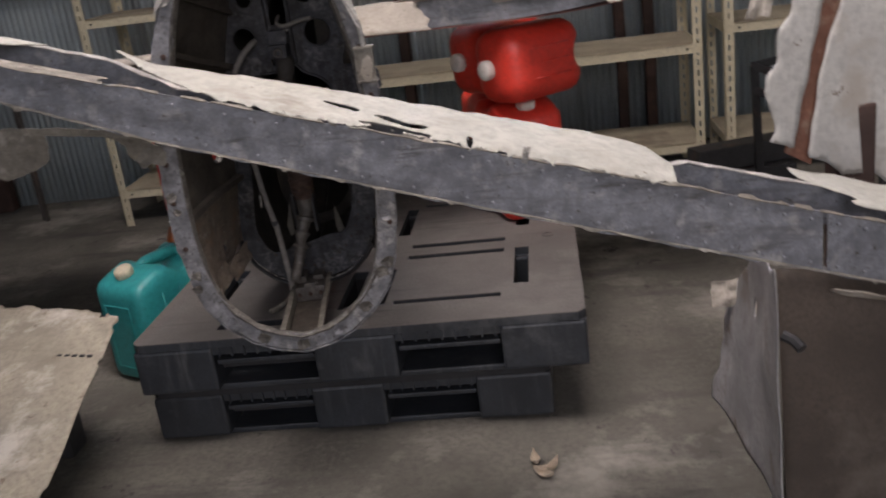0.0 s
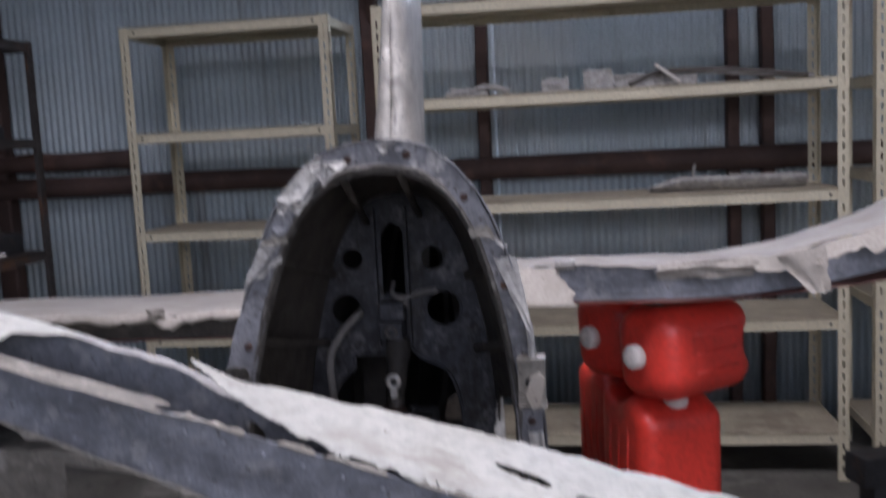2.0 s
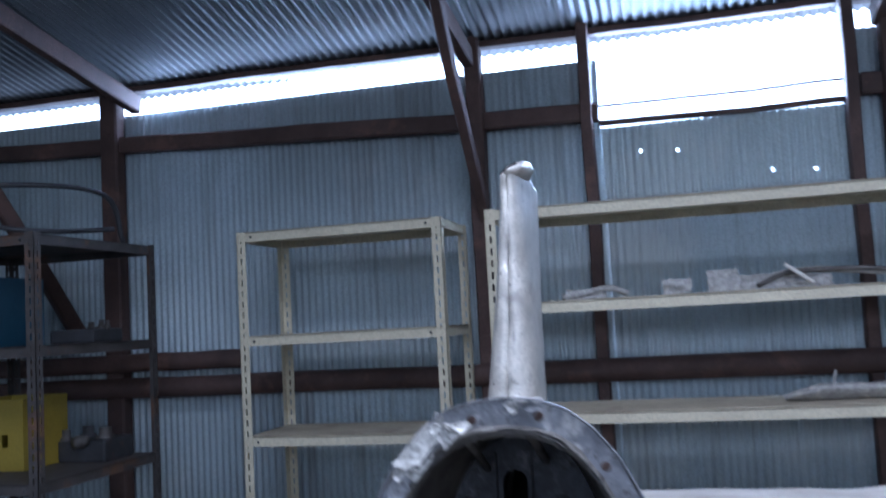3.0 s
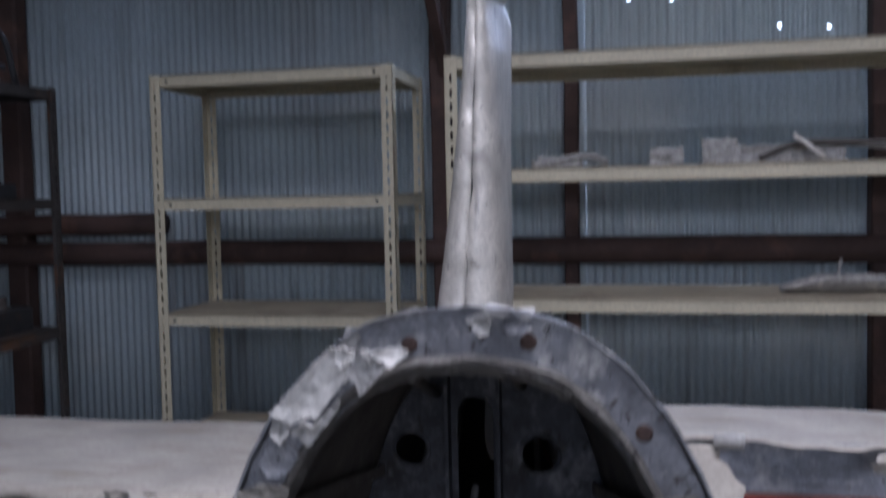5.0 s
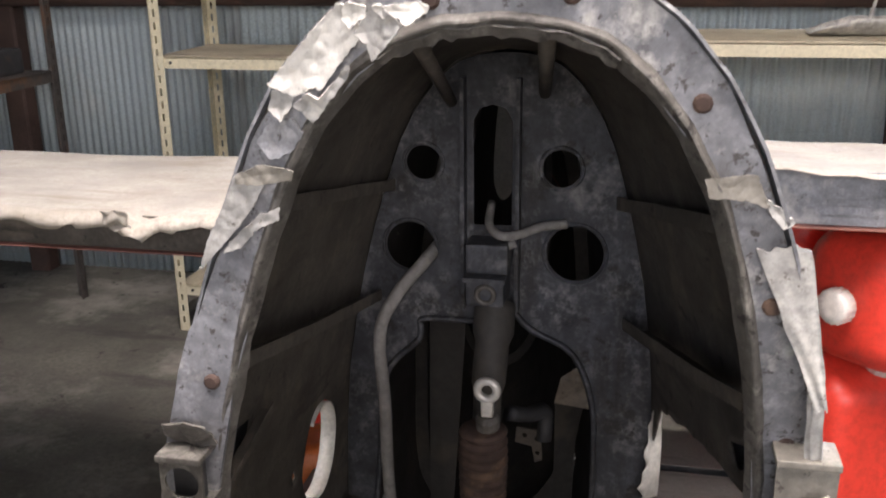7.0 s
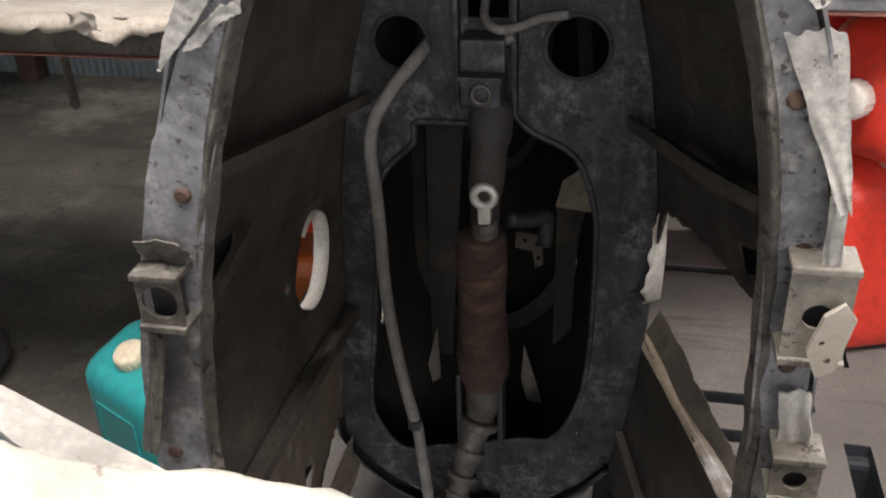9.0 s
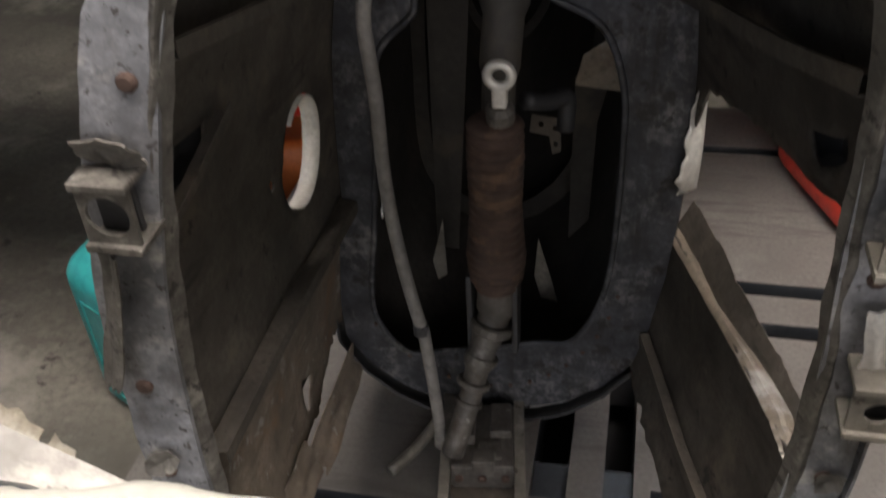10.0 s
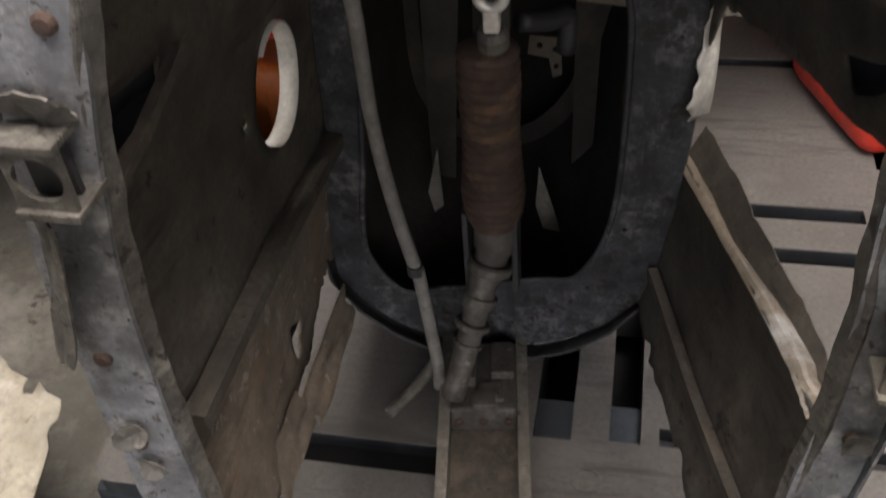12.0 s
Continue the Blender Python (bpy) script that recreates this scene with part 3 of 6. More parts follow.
# ---- pallets ----
def pallet(x0, y0, z0, dusty):
    """A moulded plastic pallet, 1.1 m square: nine feet, a deck with slots, fork openings."""
    top = thing("plastic_pallet", "black moulded plastic pallet, dusty, stacked on the concrete floor" if not dusty else "black moulded plastic pallet with a dusty slotted deck", "pallet", "stacked pallets")
    W, Hh = 1.10, 0.15
    slots = [[(x, y), (x2, y), (x2, y2), (x, y2)] for x, y, x2, y2 in (
        (0.63, 0.13, 0.90, 0.155), (0.63, 0.445, 0.90, 0.475), (0.63, 0.535, 0.90, 0.565), (0.93, 0.205, 0.968, 0.47), (0.93, 0.66, 0.968, 0.90), (0.63, 0.93, 0.90, 0.955),
        (0.20, 0.058, 0.47, 0.096), (0.20, 0.47, 0.47, 0.495), (0.20, 0.56, 0.47, 0.585), (0.132, 0.205, 0.17, 0.47), (0.132, 0.66, 0.17, 0.90), (0.20, 0.93, 0.47, 0.955),
        (0.490, 0.125, 0.533, 0.38), (0.575, 0.13, 0.61, 0.38), (0.495, 0.66, 0.53, 0.92), (0.575, 0.66, 0.61, 0.92))]
    c = 0.018
    outer = [(c, 0), (W - c, 0), (W, c), (W, W - c), (W - c, W), (c, W), (0, W - c), (0, c)]
    bm = plate([outer] + slots, 0.0195, lambda x, y, d: (x0 + x, y0 + y, z0 + Hh - 0.022 + d))
    deck = part("deck", bm, BLACK_PLASTIC if dusty else PALLET_SHADE, top, "black slotted deck")
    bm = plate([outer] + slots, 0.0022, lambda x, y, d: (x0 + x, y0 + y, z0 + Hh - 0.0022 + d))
    part("dust_layer", bm, DUSTY_TOP if dusty else PALLET_SHADE, deck, "grey dust on the slotted deck, shade-dark on the lower pallet")
    # walls added under the slots, near-black so the gaps read as shade
    for q in slots:
        (ax, ay), (bx, by) = q[0], q[2]
        bm = bmesh.new()
        for lo, hi in (((ax - 0.004, ay - 0.004), (bx + 0.004, ay - 0.0005)), ((ax - 0.004, by + 0.0005), (bx + 0.004, by + 0.004)), ((ax - 0.004, ay), (ax - 0.0005, by)), ((bx + 0.0005, ay), (bx + 0.004, by))):
            box(bm, (x0 + lo[0], y0 + lo[1], z0 + 0.05), (x0 + hi[0], y0 + hi[1], z0 + Hh - 0.0225))
        part("slot_wall", bm, PALLET_SHADE, deck)
    for mx, my in ((0.554, 0.074), (0.554, 1.02), (0.07, 0.554), (1.02, 0.554)):
        bm = plate([circle(mx, my, 0.017, 24), circle(mx, my, 0.0135, 24)], 0.002, lambda x, y, d: (x0 + x, y0 + y, z0 + Hh + d))
        part("moulded_ring", bm, DUSTY_TOP if dusty else BLACK_PLASTIC, deck)
    for i in range(3):
        for j in range(3):
            wx = 0.20
            fx, fy = (0, 0.45, 0.90)[i], (0, 0.45, 0.90)[j]
            bm = bmesh.new()
            box(bm, (x0 + fx, y0 + fy, z0 + 0.012), (x0 + fx + wx, y0 + fy + wx, z0 + Hh - 0.0225), None, 0.008)
            part("foot", bm, BLACK_PLASTIC, top)
    for k in range(3):
        bm = bmesh.new()
        f = (0, 0.45, 0.90)[k]
        box(bm, (x0 + 0.002, y0 + f + 0.03, z0), (x0 + W - 0.002, y0 + f + 0.17, z0 + 0.016), None, 0.004)
        part("runner", bm, BLACK_PLASTIC, top)
    for f0, f1 in ((0.2, 0.45), (0.65, 0.90)):
        bm = bmesh.new()
        box(bm, (x0 + f0, y0 + 0.004, z0 + 0.108), (x0 + f1, y0 + 0.02, z0 + Hh - 0.0225))
        part("lip", bm, BLACK_PLASTIC, top)
        for k in range(8):
            bm = bmesh.new()
            xx = x0 + f0 + 0.016 + k * (f1 - f0 - 0.03) / 7
            box(bm, (xx, y0 - 0.001, z0 + 0.104), (xx + 0.004, y0 + 0.0035, z0 + 0.127))
            part("rib", bm, BLACK_PLASTIC, top)
        bm = bmesh.new()
        box(bm, (x0 + f0 + 0.004, y0 + 0.012, z0 + 0.078), (x0 + f1 - 0.004, y0 + 0.05, z0 + 0.090), None, 0.003)
        part("fork_bar", bm, BLACK_PLASTIC, top)
        bm = bmesh.new()
        box(bm, (x0 + f0, y0 + 0.14, z0 + 0.02), (x0 + f1, y0 + 0.16, z0 + Hh - 0.023))
        part("inner_wall", bm, PALLET_SHADE, top)
    return top


pallet(-0.935, 2.11, 0.15, True)
low_pallet = pallet(-0.935, 2.155, 0.0, False)
low_pallet.scale, low_pallet.location = (0.915, 1.0, 1.0), (-0.935 * 0.085, 0, 0)


# ---- the broken tail section ----
HALF = [(1.267, 0.0), (1.264, 0.04), (1.254, 0.072), (1.232, 0.102), (1.2, 0.130), (1.16, 0.153), (1.11, 0.172), (1.06, 0.189), (1.0, 0.206), (0.94, 0.219), (0.87, 0.23),
        (0.79, 0.236), (0.70, 0.237), (0.60, 0.232), (0.52, 0.220), (0.46, 0.202), (0.41, 0.162), (0.373, 0.112), (0.353, 0.062), (0.343, 0.0)]
_len = np.r_[0, np.cumsum([math.hypot(b[0] - a[0], b[1] - a[1]) for a, b in zip(HALF, HALF[1:])])]
_len /= _len[-1]
HALF_Z, HALF_W = [a for a, _ in HALF], [b for _, b in HALF]
WIDE = [(1.92, 1.0), (2.31, 0.745), (2.6, 0.56), (3.0, 0.33), (3.35, 0.12)]
TOPZ = [(1.92, 1.267), (2.31, 1.178), (2.6, 1.15), (3.0, 1.12), (3.35, 1.09)]
LOWZ = [(1.92, 0.347), (2.31, 0.345), (2.6, 0.40), (3.0, 0.55), (3.35, 0.75)]


def axis_x(y):
    return -0.430 - 0.13 * (y - 1.92)


def ring_lean(x, z):
    """How far the torn end leans back at a point of its face: its lower right part is bent away."""
    side = min(1.0, max(0.0, (x + 0.43) / 0.19))
    low = min(1.0, max(0.0, (1.12 - z) / 0.27))
    return 0.048 * side * low * low * (3 - 2 * low)


def bend(p):
    fade = max(0.0, 1 - (p.y - 1.92) / 0.14)
    d = ring_lean(p.x, p.z) * fade
    deep = min(1.0, max(0.0, (p.y - 1.98) / 0.3)) * max(0.0, 1 - max(0.0, p.y - 2.35) / 0.4)
    low = min(1.0, max(0.0, (0.64 - p.z) / 0.2)) * min(1.0, max(0.0, (-0.43 - p.x) / 0.1))
    return p + Vector((-0.27 * d - 0.038 * deep * low, d, 0))


def section(y, v, inset=0.0):
    """A point of the hull at station y; v: 0 at the keel, up the left side, 0.5 at the crown, down the right."""
    s = 1 - 2 * v if v <= 0.5 else 2 * v - 1
    z, w = float(np.interp(s, _len, HALF_Z)), float(np.interp(s, _len, HALF_W))
    top, low = curve_at(TOPZ, y), curve_at(LOWZ, y)
    zz = low + (z - 0.347) / 0.92 * (top - low)
    ww = w * curve_at(WIDE, y)
    side = -1 if v <= 0.5 else 1
    cz = (top + low) / 2
    return bend(Vector((axis_x(y) + 0.026 * (z - 0.75) + side * ww * max(0.0, 1 - inset / 0.24), y, cz + (zz - cz) * (1 - inset / 0.46))))


def hull(y, z, side, inset=0.0):
    """The hull's side at station y and height z; inset: metres towards the middle."""
    top, low = curve_at(TOPZ, y), curve_at(LOWZ, y)
    z0 = 0.347 + (z - low) / (top - low) * 0.92
    w = float(np.interp(z0, HALF_Z[::-1], HALF_W[::-1])) * curve_at(WIDE, y)
    return bend(Vector((axis_x(y) + 0.026 * (z0 - 0.75) + side * (w - inset), y, z)))


def poly_sd(x, y, poly):
    """Signed distance to a polygon: negative inside."""
    best, inside = 1e9, False
    for (ax, ay), (bx, by) in zip(poly, poly[1:] + poly[:1]):
        ex, ey, px, py = bx - ax, by - ay, x - ax, y - ay
        t = min(1.0, max(0.0, (px * ex + py * ey) / (ex * ex + ey * ey)))
        best = min(best, (px - ex * t) ** 2 + (py - ey * t) ** 2)
        if (ay > y) != (by > y) and x < ax + (y - ay) / ey * ex:
            inside = not inside
    return -math.sqrt(best) if inside else math.sqrt(best)


tail = thing("aircraft_tail_section", "broken-off aircraft tail with torn skin resting on black pallets", "aircraft wreck")

def face_y(x, z):
    """The frame's face: dented, leaning back low on one side, its outer edge bent forward on the other."""
    out = min(1.0, max(0.0, (-0.43 - x - 0.15) / 0.08)) * min(1.0, max(0.0, (1.13 - z) / 0.1))
    return ring_lean(x, z) - 0.016 * out + 0.004 * wobble(x, z, 0, 9)


# the open oval frame at the break
N = 150
outer = [section(1.92, k / N, 0.004 * max(0, wobble(k, 7, 0, 0.35)) - (0.004 if 0.16 < k / N < 0.36 else 0.0)) for k in range(N)]
inner = [section(1.92, k / N, 0.037 + 0.0015 * wobble(k, 0, 0, 0.2)) for k in range(N)]
BOLTS = [(-0.456, 1.244), (-0.375, 1.247), (-0.301, 1.188), (-0.253, 1.068), (-0.232, 0.965), (-0.226, 0.868), (-0.611, 0.993), (-0.652, 0.782), (-0.655, 0.70), (-0.651, 0.60), (-0.222, 0.70), (-0.227, 0.60)]
bm = plate([[(p.x, p.z) for p in outer], [(p.x, p.z) for p in inner]] + [circle(x, z, 0.0054, 14) for x, z in BOLTS], 0.004, lambda x, y, d: (x, 1.92 + d + face_y(x, y), y))
frame_ring = part("ring_frame", bm, ALLOY, tail, "grey corroded oval frame with bolt holes")
bm = sheet(lambda u, v: section(1.9215 - 0.010 * math.sin(math.pi * u) + 0.0025 * wobble(v * 45, 0, 5, 1) + 0.006 * u, v, 0.0275 + 0.0125 * u + 0.0022 * wobble(v * 60, u, 2, 1)) + Vector((0, 0.0015 * wobble(v * 160, u * 3, 7, 1), 0)), 8, 260, None, 0.003)
part("inner_flange", bm, GRIMY_ALLOY, frame_ring, "brownish folded inner edge")
bm = sheet(lambda u, v: section(1.915 + 0.012 * u + 0.0015 * wobble(v * 70, 0, 4, 1), v, -0.0015 + 0.0008 * wobble(v * 50, u, 3, 1)), 3, 200, None, 0.002)
part("edge_strip", bm, ALLOY, frame_ring, "thin bent edge of the hull skin")
for k, (x, z) in enumerate(BOLTS):
    bm = bmesh.new()
    lathe(bm, [(0.0058, 0), (0.0058, 0.003), (0.004, 0.0045)], pose(x, 1.9215 + face_y(x, z), z, 90), 10)
    part("bolt", bm, RUST, frame_ring, "rusty bolt head")
bm = sheet(lambda u, v: section(1.915 + 0.008 * u, 0.462 + 0.075 * v, 0.037 + 0.007 * u + 0.0012 * wobble(v * 12, u, 6, 1)), 4, 50, lambda u, v: 0.85 - u - 0.3 * wobble(v * 14, 1, 0, 1), 0.0015)
part("edge_strip", bm, GRIMY_ALLOY, frame_ring, "grimy torn strip along the frame's crown")

HATCH = (2.226, 0.760, 0.046, 0.056)
TRI = [(1.975, 0.905), (2.05, 0.893), (2.043, 0.868), (1.985, 0.862)]
TEAR = [(2.285, 0.812), (2.325, 0.74), (2.325, 0.628), (2.23, 0.635), (2.134, 0.646), (2.071, 0.649), (1.955, 0.643), (1.955, 0.868), (2.049, 0.860), (2.115, 0.847), (2.178, 0.838)]
GAP = [(2.090, 0.889), (2.042, 0.908), (2.041, 0.892), (2.080, 0.868)]
BELLY_L = [(1.92, 0.462), (1.978, 0.464), (2.026, 0.460), (2.068, 0.458), (2.08, 0.474), (2.114, 0.479), (2.14, 0.474), (2.166, 0.468), (2.18, 0.455), (2.214, 0.47), (2.266, 0.478), (2.33, 0.482)]
BELLY_GAP = [(2.166, 0.524), (2.198, 0.502), (2.178, 0.49), (2.163, 0.482), (2.156, 0.494)]


BELT = 0.648


def belly_hole(u, v):
    y = 1.925 + 0.404 * u
    p = section(y, v)
    return min(BELT - p.z, poly_sd(y, p.z, BELLY_GAP), p.z - curve_at(BELLY_L, y) + 0.004 * wobble(y, p.z, 1, 60) + 0.005 * wobble(y, p.z, 4, 140)) if v < 0.5 else -1.0


def shell_hole(u, v):
    y = 1.925 + 0.404 * u
    p = section(y, v)
    rag = 0.004 * wobble(y, p.z, 1, 60)
    if v < 0.5:
        f = p.z - BELT
        f = min(f, (math.hypot((y - HATCH[0]) / HATCH[2], (p.z - HATCH[1]) / HATCH[3]) - 1) * 0.05, poly_sd(y, p.z, TRI))
        return min(f, (math.hypot((y - 2.159) / 0.004, (p.z - 0.767) / 0.009) - 1) * 0.004)
    return min(p.z - 0.443 + 1.5 * rag, poly_sd(y, p.z, TEAR) + rag, poly_sd(y, p.z, GAP))


def skin_point(u, v):
    p = section(1.925 + 0.404 * u, v)
    k = 0.004 * wobble(p.y, p.z, p.x, 14) * (0.3 + u * (1 - u) * 3)
    return p + Vector((k if v > 0.5 else -k, 0, 0))


bm = sheet(skin_point, 64, 280, shell_hole, 0.0022)
skin = part("skin", bm, INSIDE, tail, "torn hull skin with faded primer inside", smooth=True)
bm = sheet(skin_point, 64, 280, belly_hole, 0.0022)
part("belly_skin", bm, RUSTY_SKIN, tail, "rust-stained lower hull skin with a torn edge", smooth=True)
# rim of the oval inspection opening, and the orange-lit lip
bm = bmesh.new()
rim = [hull(HATCH[0] + (HATCH[2] - 0.001) * math.cos(a), HATCH[1] + (HATCH[3] - 0.001) * math.sin(a), -1) for a in (2 * math.pi * k / 48 for k in range(48))]
for k in range(-17, 17):
    a, b = rim[k], rim[(k + 1) % 48]
    q = [bm.verts.new(p + Vector((dx, 0, 0))) for p in (a, b) for dx in (0.003, -0.014)]
    bm.faces.new((q[0], q[1], q[3], q[2]))
bmesh.ops.remove_doubles(bm, verts=bm.verts, dist=0.0002)
bmesh.ops.solidify(bm, geom=list(bm.faces), thickness=0.002)
part("opening_rim", bm, WHITE_SKIN, skin, "pale rim of an oval opening", smooth=True)


# dark sheets added behind two openings, standing in for the shade there
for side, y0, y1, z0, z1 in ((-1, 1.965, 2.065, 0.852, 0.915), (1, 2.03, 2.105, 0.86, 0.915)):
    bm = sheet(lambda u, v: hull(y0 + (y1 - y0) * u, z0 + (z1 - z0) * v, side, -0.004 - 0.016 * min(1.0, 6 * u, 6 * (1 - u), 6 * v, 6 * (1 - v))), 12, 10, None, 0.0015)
    part("pocket", bm, DARK_STEEL, skin, "dark sheet added behind a torn opening for its shade")


def stringer(side, pts, name="stringer", depth=0.020, lip=0.012, mat=None):
    """A folded strip along the inside of the hull through (y, z) points."""
    path = [pts[0]] if len(pts) < 2 else [(a[0] + (b[0] - a[0]) * t, a[1] + (b[1] - a[1]) * t) for a, b in zip(pts, pts[1:]) for t in np.linspace(0, 1, 10, endpoint=False)] + [pts[-1]]
    n = len(path) - 1

    def fn(u, v):
        y, z = path[min(n, int(round(u * n)))]
        q = hull(y, z, side, 0.003 + min(v / 0.6, 1.0) * depth)
        return q + Vector((0, 0, max(0.0, v - 0.6) / 0.4 * lip + 0.0012 * wobble(y * 9, v, 3, 3)))
    return part(name, sheet(fn, n, 5, None, 0.0015), mat or INSIDE, tail)


stringer(-1, [(1.965, 0.650), (2.128, 0.656), (2.31, 0.650)], depth=0.016, lip=-0.012)
stringer(-1, [(1.955, 0.985), (2.10, 0.95), (2.31, 0.905)], depth=0.026)
stringer(-1, [(1.955, 1.10), (2.31, 1.03)], depth=0.012)
stringer(1, [(1.955, 1.10), (2.31, 1.02)], depth=0.012)
stringer(1, [(1.955, 0.975), (2.08, 0.945), (2.31, 0.89)], depth=0.026)
stringer(1, [(1.99, 0.512), (2.16, 0.502), (2.31, 0.505)], depth=0.010, lip=-0.014)
stringer(-1, [(1.955, 0.852), (2.0, 0.868), (2.06, 0.895)], "gusset", 0.012, 0.008)


def torn_lip(u, v):
    pts = [(2.35, 0.622), (2.23, 0.634), (2.134, 0.645), (2.071, 0.648), (2.035, 0.644), (2.012, 0.640)]
    x = u * (len(pts) - 1)
    k = min(len(pts) - 2, int(x))
    y, z = pts[k][0] + (pts[k + 1][0] - pts[k][0]) * (x - k), pts[k][1] + (pts[k + 1][1] - pts[k][1]) * (x - k)
    rise = curve_at([(1.95, 0.004), (2.03, 0.008), (2.07, 0.010), (2.13, 0.020), (2.2, 0.034), (2.35, 0.038)], y)
    out = curve_at([(0, 0.014), (0.5, 0.019), (0.8, 0.031), (1, 0.034)], u) * min(1.0, v / 0.45) * (0.85 + 0.2 * math.sin(u * 14 + 1)) + curve_at([(0, 0.030), (0.35, 0.022), (0.7, 0.009), (1, 0.004)], u) * max(0.0, v - 0.45)
    up = rise * max(0.0, (v - 0.45) / 0.55)
    return hull(y, z, 1, 0.003 - out) + Vector((0, 0, up + 0.004 * math.sin(3.1 * min(1.0, v / 0.45)) + 0.0025 * wobble(u * 18, v, 0, 1)))


bm = sheet(lambda u, v: torn_lip(u, 0.45 * v), 70, 5, None, 0.0012)
part("torn_lip", bm, LIP, skin, "bent shelf of bare metal along a tear")
bm = sheet(lambda u, v: torn_lip(u, 0.452 + 0.548 * v * (0.86 - 0.14 * wobble(u * 9, 3, 0, 1) - 0.05 * wobble(u * 40, 5, 0, 1))), 120, 6, None, 0.0012)
part("torn_lip", bm, INSIDE, skin, "dark ragged outer edge of a tear")
bm = sheet(lambda u, v: hull(2.318, 0.69 + 0.118 * u, 1, -0.004 + 0.022 * (v - 0.3)) + Vector((0, -0.018 * v - 0.006 * math.sin(7 * u), 0)), 30, 6, lambda u, v: 0.85 - v - 0.5 * u * u - 0.25 * wobble(u * 9, 0, 0, 1), 0.0015)
part("torn_lip", bm, BRIGHT_ALLOY, skin, "bright bent sliver of torn skin", smooth=True)


# rear part of the hull: painted outside, shade-dark lining inside, a few rents
def rear_hole(u, v):
    y = 2.325 + 1.03 * u
    p = section(y, v)
    f = (math.hypot((p.x + 0.409 + 0.0015 * wobble(y, 0, 0, 60)) / 0.006, (y - 2.838) / 0.078) - 1) * 0.012 if p.z < 0.5 else 1.0
    for cy, z0, z1, side in ((2.50, 0.56, 0.63, 1), (2.47, 0.51, 0.55, -1), (2.62, 0.5, 0.56, 1)):
        if (v > 0.5) == (side > 0):
            f = min(f, (math.hypot((y - cy) / 0.012, (p.z - (z0 + z1) / 2) / ((z1 - z0) / 2)) - 1) * 0.012)
    return f


bm = sheet(lambda u, v: section(2.325 + 1.03 * u, v, 0.003 * wobble(u * 9, v * 8, 0, 1)), 90, 150, rear_hole, 0.002)
tail_end = [section(3.355, k / 60) for k in range(60)]
cap_bm = plate([[(p.x, p.z) for p in tail_end]], 0.004, lambda a, b, d: (a, 3.355 + d, b))
rear = part("skin", bm, WHITE_SKIN, tail, "dented white-painted hull skin", smooth=True)
part("tail_cap", cap_bm, WHITE_SKIN, rear)
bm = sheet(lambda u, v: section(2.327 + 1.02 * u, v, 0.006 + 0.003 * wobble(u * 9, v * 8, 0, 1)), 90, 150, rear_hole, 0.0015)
part("lining", bm, SHADE_PRIMER, rear, "primer lining coloured dark for the shade inside", smooth=True)
for y, inset in ((2.62, 0.035), (2.95, 0.03)):
    o, i = [section(y, k / 80, 0.008) for k in range(80)], [section(y, k / 80, 0.008 + inset) for k in range(80)]
    part("rear_frame", plate([[(p.x, p.z) for p in o], [(p.x, p.z) for p in i]], 0.003, lambda a, b, d: (a, y + d, b)), SHADE_PRIMER, tail)

# the inner bulkhead with lightening holes and a large lower opening
BK = 2.315
bo = [section(BK, k / N, 0.003) for k in range(N)]
for p in bo:
    p.z += 0.012 * max(0.0, (0.45 - p.z) / 0.1)
open_left = [(-0.505, 0.886), (-0.53, 0.886), (-0.561, 0.884), (-0.5625, 0.872), (-0.566, 0.858), (-0.598, 0.825), (-0.608, 0.78), (-0.615, 0.70), (-0.625, 0.6), (-0.633, 0.54), (-0.632, 0.487), (-0.600, 0.438)]
open_right = [(-0.552, 0.446), (-0.50, 0.458), (-0.446, 0.473), (-0.41, 0.479), (-0.383, 0.528), (-0.371, 0.60), (-0.369, 0.73), (-0.373, 0.80), (-0.395, 0.855), (-0.44, 0.88), (-0.460, 0.90), (-0.470, 0.902)]
opening = [(p.x, p.y) for p in smooth_path([(x, z, 0) for x, z in open_left + open_right], 4)]
LIGHT = [(-0.556, 1.060, 0.0185), (-0.412, 1.058, 0.0195), (-0.572, 0.968, 0.027), (-0.396, 0.968, 0.030)]
slot = [(-0.503, 0.995), (-0.463, 0.995), (-0.463, 1.105), (-0.47, 1.118), (-0.483, 1.122), (-0.496, 1.118), (-0.503, 1.105)]
bm = plate([[(p.x, p.z) for p in bo], opening, slot] + [circle(x, z, r) for x, z, r in LIGHT], 0.003, lambda x, y, d: (x, BK + d + 0.002 * wobble(x, y, 0, 12), y))
bulkhead = part("bulkhead", bm, BULKHEAD_METAL, tail, "mottled grey bulkhead with round lightening holes")
for x, z, r in LIGHT:
    bm = bmesh.new()
    tube(bm, [Vector((x + (r + 0.003) * math.cos(a), BK - 0.001, z + (r + 0.003) * math.sin(a))) for a in (2 * math.pi * k / 32 for k in range(32))], 0.0017, 6, False, True)
    part("hole_flange", bm, BULKHEAD_METAL, bulkhead, smooth=True)
bm = bmesh.new()
tube(bm, [Vector((x, BK - 0.002, z)) for x, z in opening], 0.0035, 6, False, True)
part("opening_flange", bm, BULKHEAD_METAL, bulkhead, smooth=True)
for x0 in (-0.512, -0.455):
    bm = bmesh.new()
    box(bm, (x0 - 0.002, BK - 0.018, 0.905), (x0 + 0.002, BK - 0.001, 1.15))
    part("stiffener", bm, BULKHEAD_METAL, bulkhead)
